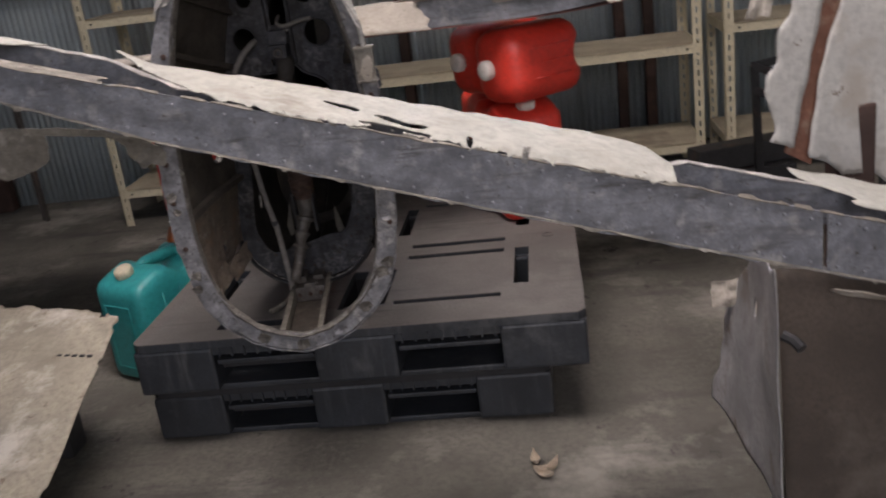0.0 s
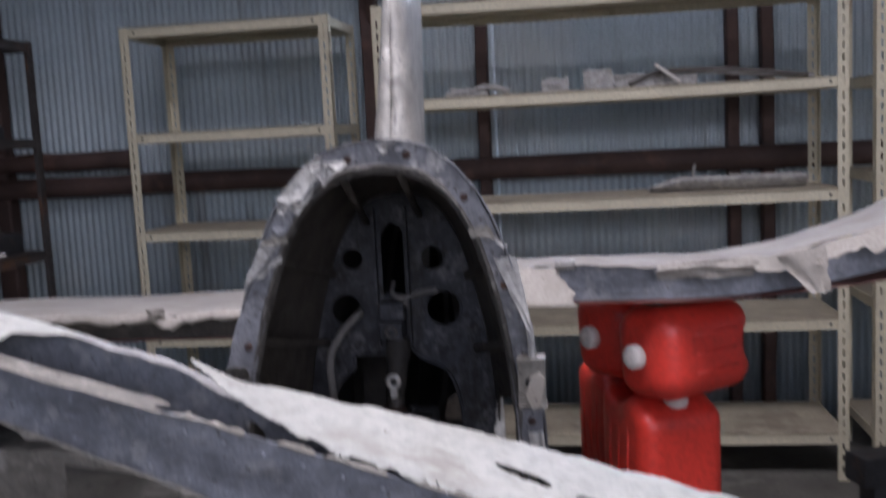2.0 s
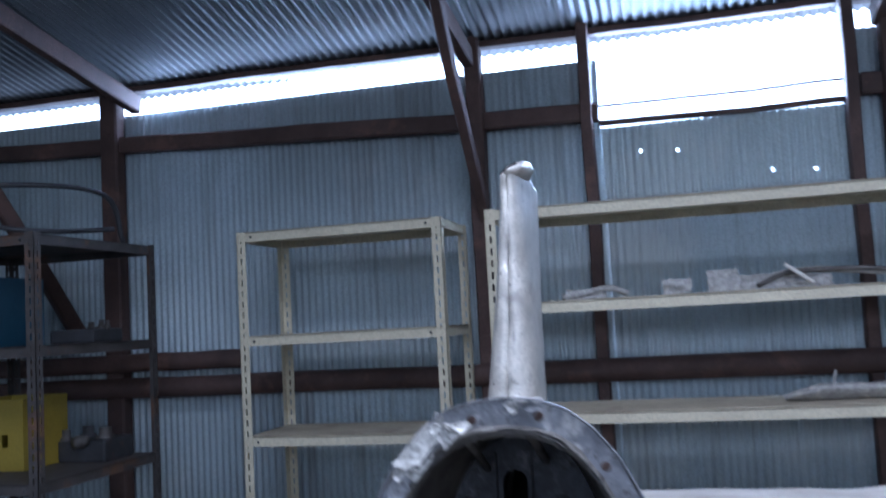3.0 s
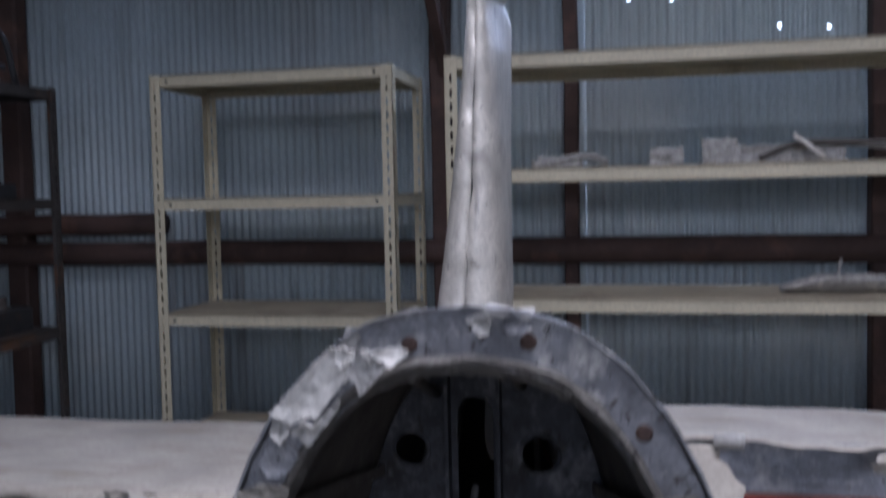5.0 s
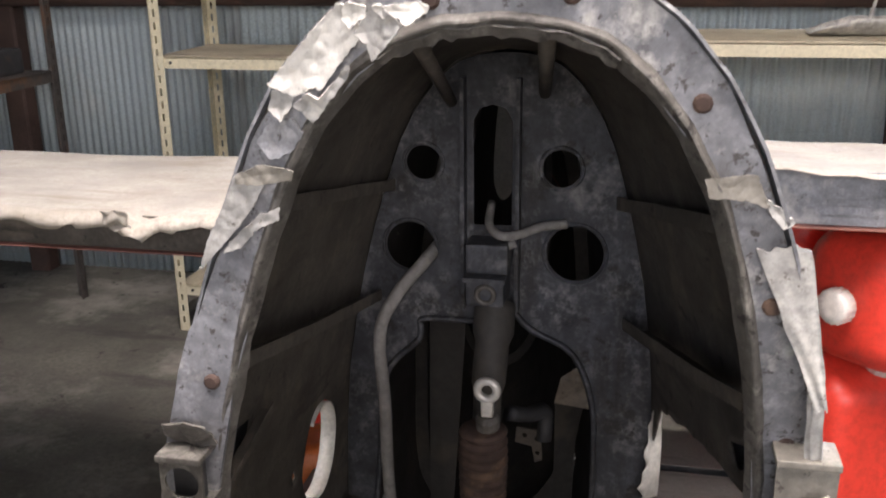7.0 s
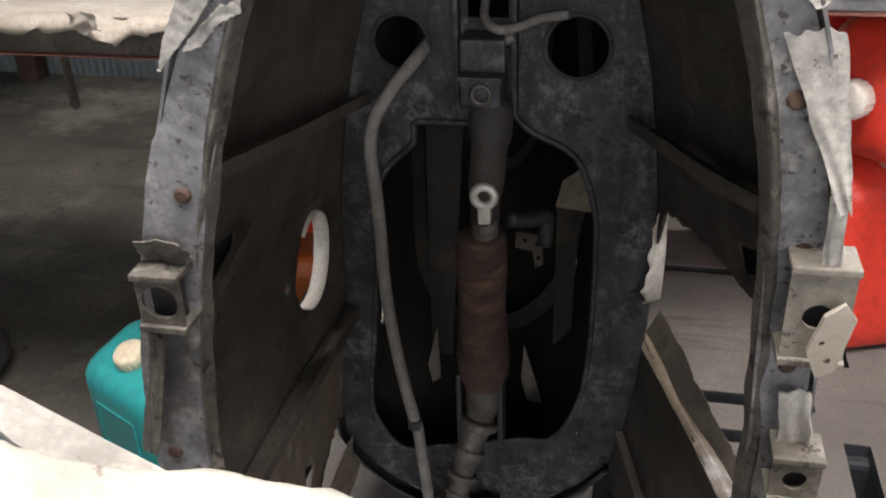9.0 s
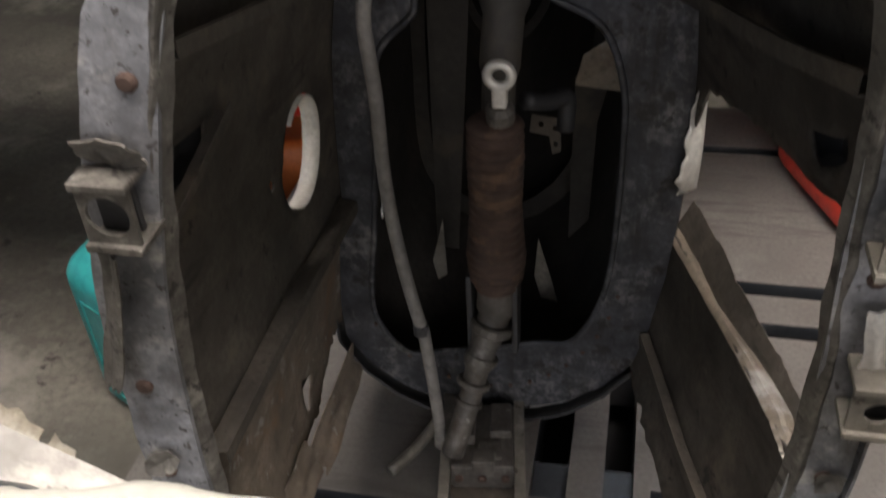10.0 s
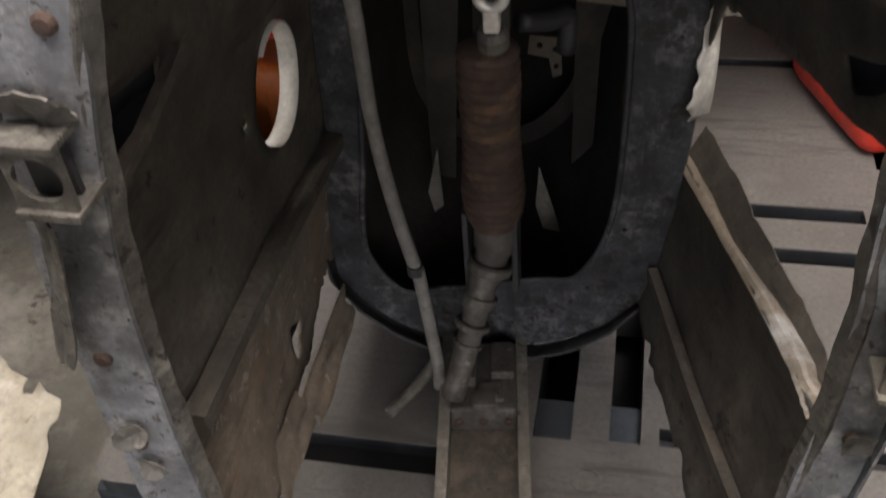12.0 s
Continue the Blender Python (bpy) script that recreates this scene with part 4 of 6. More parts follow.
for k in range(15):
    bm = bmesh.new()
    a = -0.25 - 0.16 * k
    lathe(bm, [(0.0028, 0), (0.002, 0.0016)], pose(-0.507 + (0.150 if k < 9 else 0.16) * math.cos(a), BK - 0.001, 0.60 + 0.205 * math.sin(a), 90), 8)
    part("rivet", bm, RUST, bulkhead)
for v0, v1 in ((0.0, 0.12), (0.90, 1.0)):
    bm = sheet(lambda u, v: section(BK, v0 + (v1 - v0) * v, 0.002 - 0.010 * math.sin(3.1 * u)) + Vector((0, -0.016 + 0.034 * u, 0.010 * max(0.0, (0.45 - 0.36) / 0.1) - 0.004 * u + 0.0025 * wobble(v * 30, u, v0, 1))), 6, 40, None, 0.003)
    part("rim_flange", bm, DARK_STEEL, bulkhead, "dark folded lower rim", smooth=True)
# upper braces and the fitting under the slot
for a, b in (((-0.475, 1.955, 1.222), (-0.525, 2.31, 1.125)), ((-0.392, 1.955, 1.222), (-0.43, 2.31, 1.135))):
    part("brace", tube(bmesh.new(), [a, Vector(a).lerp(Vector(b), 0.5), b], 0.006, 8), INSIDE, tail, smooth=True)
bm = bmesh.new()
box(bm, (-0.503, BK - 0.052, 0.922), (-0.463, BK - 0.004, 0.951), None, 0.004)
box(bm, (-0.505, BK - 0.040, 0.953), (-0.461, BK - 0.004, 0.985), None, 0.003)
box(bm, (-0.505, BK - 0.056, 0.949), (-0.461, BK - 0.036, 0.954), None, 0.001)
fitting = part("fitting", bm, BULKHEAD_METAL, bulkhead, "grey block fitting under the slot")
bm = bmesh.new()
tube(bm, [Vector((-0.482 + 0.009 * math.cos(a), BK - 0.053, 0.936 + 0.009 * math.sin(a))) for a in (2 * math.pi * k / 16 for k in range(16))], 0.003, 6, False, True)
part("bolt", bm, BARE_STEEL, fitting, smooth=True)
for pts, r in (([(-0.488, 2.34, 1.012), (-0.484, 2.30, 1.000), (-0.470, 2.285, 0.993), (-0.452, 2.288, 0.994), (-0.43, 2.30, 1.0), (-0.405, 2.308, 1.002)], 0.0046), ([(-0.490, 2.33, 0.976), (-0.486, 2.30, 0.974), (-0.47, 2.287, 0.978), (-0.456, 2.292, 0.984)], 0.0046)):
    part("tube", tube(bmesh.new(), smooth_path(pts, 6), r, 10), GREY_RUBBER, bulkhead, "pale bent tube through the slot", smooth=True)

# keel channel
kx = -0.4785
bm = bmesh.new()
rust_m = Matrix.Translation((kx, 2.1, 0)) @ pose(0, 0, 0, 0, 0, 8.2) @ Matrix.Translation((-kx, -2.1, 0))
box(bm, (kx - 0.036, 1.955, 0.338), (kx + 0.036, 2.38, 0.341), rust_m)
keel = part("keel_channel", bm, GRIME, tail, "grimy brown channel floor")
for dx in (-0.039, 0.036):
    bm = bmesh.new()
    box(bm, (kx + dx, 1.955, 0.338), (kx + dx + 0.003, 2.38, 0.372), rust_m)
    box(bm, (kx + dx - (0.009 if dx < 0 else -0.003), 1.955, 0.3695), (kx + dx + (0.0 if dx < 0 else 0.012), 2.38, 0.372), rust_m)
    part("rail", bm, FLANGE, keel, "pale alloy rail")
bm = bmesh.new()
box(bm, (kx - 0.0355, 2.205, 0.3415), (kx + 0.0355, 2.30, 0.379), rust_m, 0.004)
foot_block = part("foot_block", bm, BARE_STEEL, keel, "grimy steel block")
for lo, hi in (((kx - 0.034, 2.235, 0.379), (kx - 0.008, 2.292, 0.396)), ((kx + 0.008, 2.245, 0.379), (kx + 0.033, 2.29, 0.392)), ((kx - 0.004, 2.214, 0.379), (kx + 0.022, 2.238, 0.385)), ((kx - 0.012, 2.204, 0.365), (kx + 0.014, 2.224, 0.388))):
    bm = bmesh.new()
    box(bm, lo, hi, rust_m, 0.003)
    part("lug", bm, BARE_STEEL, foot_block)
for dx in (-0.026, 0.0, 0.026):
    bm = bmesh.new()
    lathe(bm, [(0.005, 0), (0.005, 0.003), (0.003, 0.0045)], rust_m @ pose(kx + dx, 2.2045, 0.361, 90), 8)
    part("bolt", bm, RUST, foot_block)
bm = tube(bmesh.new(), smooth_path([(-0.612, 2.238, 0.3085), (-0.59, 2.275, 0.31), (-0.568, 2.312, 0.325), (-0.56, 2.33, 0.345)], 5), 0.0072, 10)
part("bent_rod", bm, FLANGE, tail, "short bent rod lying on the pallet", smooth=True)

# strut with ribbed boot
bm = bmesh.new()
prof = []
for k in range(128):
    z = 0.585 + 0.205 * k / 127
    wide = curve_at([(0.585, 0.021), (0.60, 0.027), (0.63, 0.029), (0.66, 0.026), (0.70, 0.0235), (0.75, 0.0245), (0.79, 0.022)], z)
    prof.append((wide + (0.0012 + 0.0012 * max(0.0, (z - 0.74) / 0.05)) * math.sin(k * 2 * math.pi / 6.8), z))
lathe(bm, prof, None, 24)
for v in bm.verts:
    k = max(0.0, (v.co.z - 0.60) / 0.19)
    v.co = Vector((v.co.x - 0.485 + 0.012 * k, v.co.y + 2.272 - 0.072 * k, v.co.z + 0.030 * k))
strut = part("strut", bm, RUST, tail, "brown ribbed boot over a steel strut", smooth=True)
bm = tube(bmesh.new(), smooth_path([(-0.484, 2.275, 0.60), (-0.486, 2.272, 0.555), (-0.497, 2.255, 0.515), (-0.503, 2.243, 0.49), (-0.51, 2.232, 0.455), (-0.526, 2.205, 0.395)], 5),
          [0.0215] * 6 + [0.017] * 4 + [0.0145, 0.0145, 0.017, 0.0175, 0.0165] + [0.013] * 4 + [0.0125] * 7, 14)
strut_foot = part("strut_foot", bm, BARE_STEEL, strut, "bent grimy steel foot", smooth=True)
for q, d, rr, hh in (((-0.490, 2.263, 0.535), (-0.25, -0.35, -1), 0.0230, 0.006), ((-0.4985, 2.249, 0.503), (-0.3, -0.45, -1), 0.0180, 0.004), ((-0.5065, 2.2385, 0.474), (-0.3, -0.45, -1), 0.0185, 0.004), ((-0.511, 2.231, 0.452), (-0.3, -0.5, -1), 0.0155, 0.003)):
    bm = bmesh.new()
    lathe(bm, [(rr * 0.9, -hh), (rr, -hh * 0.6), (rr, hh * 0.6), (rr * 0.9, hh)], frame_of(q, d, (1, 0, 0)), 16)
    part("collar", bm, BARE_STEEL, strut_foot, smooth=False)
for x0 in (-0.513, -0.465):
    bm = bmesh.new()
    box(bm, (x0 - 0.003, 2.262, 0.50), (x0 + 0.003, 2.290, 0.60), None, 0.002)
    part("clevis", bm, DARK_STEEL, strut)
bm = bmesh.new()
tube(bm, [Vector((-0.466 + 0.0095 * math.cos(a), 2.181, 0.870 + 0.0095 * math.sin(a))) for a in (2 * math.pi * k / 20 for k in range(20))], 0.0042, 8, False, True)
box(bm, (-0.472, 2.178, 0.842), (-0.460, 2.188, 0.860), None, 0.002)
part("eye", bm, BRIGHT_ALLOY, strut, "bright steel eye", smooth=True)
bm = bmesh.new()
lathe(bm, [(0.012, 0), (0.012, 0.010), (0.009, 0.016)], pose(-0.467, 2.192, 0.826, 14), 14)
part("shank", bm, BARE_STEEL, strut, "dull steel shank under the eye")
bm = tube(bmesh.new(), smooth_path([(-0.478, 2.25, 0.80), (-0.476, 2.25, 0.845), (-0.475, 2.268, 0.882), (-0.476, 2.292, 0.915)], 4), [0.015] * 4 + [0.018] * 5 + [0.022] * 4, 14)
part("strut_rod", bm, SHADE_PRIMER, strut, "brown grimy upper rod", smooth=True)
for pts, mt, lb in (([(-0.463, 0.508), (-0.467, 0.45), (-0.458, 0.415), (-0.437, 0.41), (-0.446, 0.45)], FLANGE, "pale pointed shard of torn metal"), ([(-0.583, 0.523), (-0.598, 0.46), (-0.592, 0.43), (-0.580, 0.44)], FLANGE, "pale pointed shard of torn metal"),
                    ([(-0.426, 0.722), (-0.376, 0.718), (-0.378, 0.752), (-0.392, 0.778), (-0.418, 0.760)], LIP, "ochre-stained scrap of panel"),
                    ([(-0.605, 0.44), (-0.575, 0.44), (-0.548, 0.86), (-0.602, 0.83)], SHADE_PRIMER, "grimy inner panel, darkened for the shade inside"), ([(-0.43, 0.47), (-0.405, 0.5), (-0.402, 0.64), (-0.385, 0.72), (-0.43, 0.70)], SHADE_PRIMER, "grimy inner panel, darkened for the shade inside")):
    deep = {FLANGE: 2.462, LIP: 2.45, SHADE_PRIMER: 2.52}[mt]
    bm = plate([pts], 0.002, lambda x, y, d: (x, deep + d + 0.02 * (y - 0.5) + 0.006 * wobble(x, y, deep, 25), y))
    part("inner_panel", bm, mt, tail, lb)
bm = plate([[(-0.466, 0.715), (-0.436, 0.712), (-0.434, 0.672), (-0.443, 0.668), (-0.447, 0.690), (-0.468, 0.694)], circle(-0.456, 0.704, 0.003, 10), circle(-0.441, 0.700, 0.003, 10), circle(-0.440, 0.681, 0.003, 10)], 0.003, lambda x, y, d: (x, 2.40 + d, y))
part("bracket", bm, GRIME, tail, "small pierced angle bracket")
for pts in ([(-0.46, 2.29, 0.79), (-0.44, 2.31, 0.78), (-0.425, 2.33, 0.775), (-0.425, 2.33, 0.74)],):
    part("linkage", tube(bmesh.new(), smooth_path(pts, 4), 0.009, 8), DARK_STEEL, tail, smooth=True)
bm = tube(bmesh.new(), smooth_path([(-0.545, 2.34, 0.965), (-0.553, 2.29, 0.957), (-0.575, 2.262, 0.93), (-0.591, 2.25, 0.89), (-0.588, 2.25, 0.81), (-0.587, 2.252, 0.71), (-0.577, 2.25, 0.62), (-0.563, 2.25, 0.537), (-0.5605, 2.25, 0.53), (-0.548, 2.24, 0.41), (-0.55, 2.245, 0.36)], 6), 0.0069, 10)
part("hose", bm, GREY_RUBBER, tail, "grey rubber hose hanging from a hole", smooth=True)
bm = bmesh.new()
lathe(bm, [(0.0088, -0.006), (0.0088, 0.006)], Matrix.Translation((-0.563, 2.25, 0.535)), 10)
part("clip", bm, DARK_STEEL, tail)


# scraps of torn skin folded over the frame
def scrap(centre, udir, vdir, su, sv, seed, mat=None, crumple=0.006, curl=0.02, parent=None, label="crumpled scrap of torn skin", point=0.0, edge=0.0, rounded=False):
    c, a, b = Vector(centre), Vector(udir).normalized(), Vector(vdir).normalized()
    n = a.cross(b).normalized()

    def fn(u, v):
        x, y = (u - 0.5), (v - 0.5)
        w = 1 - point * u
        h = crumple * (wobble(u * 1.7, v * 1.7, seed, 1.5) + 0.35 * wobble(u * 3.6, v * 3.6, seed + 4, 1)) * 1.1 + curl * (u * u * 0.8 + 0.4 * y * y)
        return c + a * x * su + b * sv * (y * w + 0.5 * edge * (1 - w)) + n * h

    def cut(u, v):
        r = 0.07 + 0.07 * wobble(u * 4, v * 4, seed + 9, 1.3)
        if rounded:
            return 0.49 - r - math.hypot(u - 0.5, (v - 0.5) * 0.95)
        return min(u - r * 0.6, 1 - u - r, v - r, 1 - v - r)
    return part("torn_scrap", sheet(fn, 26, 22, cut, 0.0014), mat or DIRTY_SKIN, parent or frame_ring, label)


F = 1.912
scrap((-0.2425, F + 0.006, 1.055), (0.17, 0, -1), (1, -0.1, 0.17), 0.115, 0.036, 8, DIRTY_SKIN, 0.002, 0.003, point=0.85, edge=1.0)
scrap((-0.2205, F + 0.016, 0.985), (0.07, 0.1, -1), (1, -0.2, 0.1), 0.075, 0.012, 9, DIRTY_SKIN, 0.002, 0.003)
scrap((-0.217, F + 0.04, 0.825), (0.1, 0, -1), (1, 0, 0.1), 0.070, 0.023, 11, WHITE_SKIN, 0.006, 0.008)
scrap((-0.650, F - 0.018, 0.844), (-0.20, 0, -1), (1, -0.6, 0), 0.120, 0.022, 12, GRIMY_ALLOY, 0.004, 0.006)
scrap((-0.388, F + 0.01, 1.266), (1, 0, -0.1), (0, 1, 0.1), 0.036, 0.024, 19, DIRTY_SKIN, 0.003, 0.003)
scrap((-0.645, 2.19, 0.468), (0, 1, 0.05), (-0.3, 0, 1), 0.16, 0.05, 20, RUSTY_SKIN, 0.006, 0.004, skin, "rust-stained torn edge of the belly skin")
scrap((-0.648, 2.07, 0.470), (0, 1, 0.1), (-0.3, 0, 1), 0.10, 0.05, 21, RUSTY_SKIN, 0.005, 0.004, skin, "rust-stained torn edge of the belly skin")


def torn_piece(pts, lift, seed, mat, label="crumpled flake of torn skin", base=0.0, rag=0.0012, name="flake"):
    """A ragged piece of thin metal lying on the frame's face: creased, its edges lifted a little."""
    x0, x1 = min(p[0] for p in pts) - 0.002, max(p[0] for p in pts) + 0.002
    z0, z1 = min(p[1] for p in pts) - 0.002, max(p[1] for p in pts) + 0.002
    size = max(x1 - x0, z1 - z0)
    nu, nv = max(8, int(40 * (x1 - x0) / size)), max(8, int(40 * (z1 - z0) / size))

    def fn(u, v):
        x, z = x0 + (x1 - x0) * u, z0 + (z1 - z0) * v
        crease = abs(wobble(x, z, seed, 55)) + 0.5 * abs(wobble(x, z, seed + 4, 120))
        edge = max(0.0, 1 + poly_sd(x, z, pts) / (0.3 * size)) * max(0.0, 0.5 + wobble(x, z, seed + 8, 35))
        return (x, F + 0.0035 - base + face_y(x, z) - lift * (0.45 * crease + 0.8 * edge), z)

    return part(name, sheet(fn, nu, nv, lambda u, v: -poly_sd(x0 + (x1 - x0) * u, z0 + (z1 - z0) * v, pts) + rag * wobble(u * size, v * size, seed, 260), 0.0010), mat, frame_ring, label)


# the torn cover round the frame's upper shoulder
torn_piece([(-0.509, 1.243), (-0.521, 1.231), (-0.536, 1.216), (-0.556, 1.195), (-0.539, 1.188), (-0.524, 1.195), (-0.524, 1.190), (-0.510, 1.208), (-0.495, 1.224), (-0.500, 1.240)], 0.006, 1, WHITE_SKIN, "creased cover of torn cream skin")
torn_piece([(-0.541, 1.182), (-0.530, 1.191), (-0.523, 1.187), (-0.510, 1.201), (-0.502, 1.211), (-0.504, 1.201), (-0.528, 1.172), (-0.534, 1.178)], 0.008, 2, DIRTY_SKIN, base=0.001)
torn_piece([(-0.553, 1.192), (-0.540, 1.189), (-0.543, 1.180), (-0.549, 1.173), (-0.557, 1.180)], 0.006, 3, DIRTY_SKIN)
torn_piece([(-0.498, 1.226), (-0.488, 1.241), (-0.482, 1.243), (-0.469, 1.231), (-0.480, 1.218), (-0.488, 1.210), (-0.491, 1.219)], 0.010, 4, DIRTY_SKIN, "grey torn tongue of skin", 0.004)
torn_piece([(-0.487, 1.241), (-0.459, 1.244), (-0.453, 1.240), (-0.467, 1.230), (-0.471, 1.235), (-0.480, 1.235)], 0.008, 5, WHITE_SKIN, base=0.006)
torn_piece([(-0.506, 1.240), (-0.499, 1.256), (-0.490, 1.249), (-0.494, 1.242), (-0.501, 1.241)], 0.006, 6, DIRTY_SKIN, "torn ear of skin standing over the edge", -0.004)
torn_piece([(-0.505, 1.240), (-0.501, 1.244), (-0.491, 1.241), (-0.491, 1.236), (-0.501, 1.228), (-0.505, 1.234)], 0.006, 7, WHITE_SKIN, base=0.006)
torn_piece([(-0.563, 1.146), (-0.542, 1.143), (-0.543, 1.137), (-0.563, 1.133), (-0.582, 1.133), (-0.580, 1.139)], 0.006, 8, FLANGE, base=0.002)
torn_piece([(-0.582, 1.138), (-0.563, 1.132), (-0.570, 1.119), (-0.584, 1.102), (-0.602, 1.083), (-0.613, 1.071), (-0.602, 1.099), (-0.588, 1.125)], 0.003, 9, DIRTY_SKIN, "long pointed flake of grey skin", 0.003, 0.0006)
torn_piece([(-0.555, 1.110), (-0.571, 1.102), (-0.583, 1.089), (-0.594, 1.086), (-0.590, 1.093), (-0.569, 1.112), (-0.554, 1.118)], 0.006, 10, DIRTY_SKIN, base=0.001)
torn_piece([(-0.567, 1.159), (-0.556, 1.173), (-0.542, 1.175), (-0.535, 1.166), (-0.543, 1.154), (-0.557, 1.148)], 0.003, 11, ALLOY)
# bent flakes down the other shoulder
torn_piece([(-0.297, 1.146), (-0.269, 1.150), (-0.261, 1.131), (-0.274, 1.135), (-0.294, 1.135)], 0.003, 12, FLANGE)
torn_piece([(-0.263, 1.136), (-0.255, 1.131), (-0.246, 1.122), (-0.252, 1.118), (-0.261, 1.129)], 0.005, 13, DIRTY_SKIN, base=-0.002)
for k, (v, inset, size, m2) in enumerate(((0.505, 0.006, 0.022, DIRTY_SKIN), (0.515, 0.006, 0.020, ALLOY), (0.2, 0.02, 0.022, GRIMY_ALLOY), (0.215, 0.012, 0.026, GRIMY_ALLOY), (0.135, 0.02, 0.028, GRIMY_ALLOY), (0.125, 0.010, 0.024, GRIMY_ALLOY),
                                          (0.075, 0.02, 0.030, ALLOY), (0.04, 0.018, 0.036, GRIMY_ALLOY), (0.0, 0.018, 0.040, GRIMY_ALLOY), (0.96, 0.02, 0.034, ALLOY), (0.925, 0.02, 0.036, GRIMY_ALLOY), (0.885, 0.018, 0.040, GRIMY_ALLOY), (0.873, 0.010, 0.034, GRIMY_ALLOY), (0.83, 0.016, 0.026, ALLOY), (0.79, 0.012, 0.030, GRIMY_ALLOY))):
    p = section(1.92, v, inset)
    rng = random.Random(300 + k)
    turn = rng.uniform(0, 6)
    outline = [(p.x + size * 0.5 * rng.uniform(0.55, 1.1) * math.cos(turn + q), p.z + size * 0.5 * rng.uniform(0.5, 1.0) * math.sin(turn + q)) for q in (0.0, 0.9, 1.7, 2.8, 3.6, 4.4, 5.5)]
    torn_piece(outline, 0.006, 20 + k, m2)


def bracket(x0, x1, z0, z1, hole, mat, label, back=0.0):
    """A folded fitting on the frame: a face with a round hole between two cheeks."""
    bm = plate([[(x0, z0), (x1, z0), (x1, z1), (x0, z1)], circle((x0 + x1) / 2, (z0 + z1) / 2, hole, 20)], 0.003, lambda x, y, d: (x, 1.897 + back + d + 0.002 * wobble(x, y, 1, 40), y))
    ob = part("bracket", bm, mat, frame_ring, label)
    for z in (z0, z1):
        bm = bmesh.new()
        box(bm, (x0 - 0.001, 1.8935 + back, z - 0.0025), (x1 + 0.001, 1.924 + back, z + 0.0025), None, 0.001)
        part("cheek", bm, mat, ob)
    bm = bmesh.new()
    box(bm, (x0 + 0.004, 1.908 + back, z0 + 0.004), (x1 - 0.004, 1.912 + back, z1 - 0.004))
    part("backing", bm, DARK_STEEL, ob)
    return ob


bracket(-0.645, -0.614, 0.905, 0.944, 0.0125, GRIMY_ALLOY, "grimy bracket with a round hole", -0.006)
scrap((-0.627, F - 0.008, 0.958), (1, 0, 0.1), (0, -0.5, 1), 0.040, 0.026, 22, GRIMY_ALLOY, 0.006, 0.006)
bracket(-0.240, -0.203, 0.900, 0.965, 0.009, HINGE, "cream-painted hinge bracket", 0.03)
bm = plate([[(-0.229, 0.922), (-0.221, 0.902), (-0.210, 0.906), (-0.203, 0.941), (-0.211, 0.952), (-0.222, 0.945)], circle(-0.216, 0.914, 0.0022, 12), circle(-0.221, 0.927, 0.0018, 12)], 0.004, lambda x, y, d: (x, 1.914 + d + 0.3 * (x + 0.2), y))
part("hinge", bm, PALE_SKIN, frame_ring, "white-painted hinge plate with two holes")
bracket(-0.229, -0.197, 0.775, 0.811, 0.008, HINGE, "cream-painted hinge bracket", 0.042)


# fin
def fin_point(u, v):
    """u: 0 at the root, 1 at the tip; v round the blade."""
    z = 1.08 + 0.625 * u
    lead, trail = 2.93 + 0.04 * u, 3.40
    cx = -0.612 + 0.040 * u - 0.012 * u * u
    a = 2 * math.pi * v
    t = 0.5 - 0.5 * math.cos(a)
    half = curve_at([(0, 0.086), (0.12, 0.080), (0.35, 0.064), (0.7, 0.043), (0.9, 0.033), (1, 0.031)], u)
    half *= math.copysign(abs(math.sin(a)) ** 0.6, math.sin(a)) * (1.05 - 0.8 * t)
    dent = (0.004 * wobble(u * 4, v * 4, 1, 2) + 0.0022 * wobble(u * 22, v * 12, 5, 1) + 0.0025 * wobble(u * 5, v * 40, 7, 1)) * (1 - t)
    return (cx + half + dent * (1 if v < 0.5 else -0.6), lead + (trail - lead) * t + 2 * dent, z)


bm = sheet(fin_point, 70, 60, None, 0.002)
fin = part("fin", bm, FIN_PAINT, tail, "upright white tail fin with dented leading edge", smooth=True)
bm = bmesh.new()
bmesh.ops.create_uvsphere(bm, u_segments=28, v_segments=18, radius=1.0)
for v in bm.verts:
    p = v.co.copy()
    k = 1 + 0.16 * wobble(p.x, p.y, p.z, 1.7)
    v.co = Vector((-0.574 + 0.036 * p.x * k + 0.010 * p.z, 3.06 + 0.10 * p.y * k, 1.708 + 0.026 * p.z * k + 0.008 * p.x))
part("fin_tip", bm, FIN_PAINT, fin, "crumpled rounded cap", smooth=True)
bm = tube(bmesh.new(), [(-0.598, 2.955, 1.697), (-0.578, 2.945, 1.712), (-0.558, 2.955, 1.722)], 0.003, 6)
part("crack", bm, DARK_STEEL, fin, "dark crack across the cap")


# tailplane halves, ending in the hull's skin
def outside_hull(fn, side, hole=None):
    def cut(u, v):
        p = Vector(fn(u, v))
        f = side * (p.x - hull(min(3.35, max(2.33, p.y)), p.z, side, 0.0035).x)
        return min(f, hole(u, v)) if hole else f
    return cut


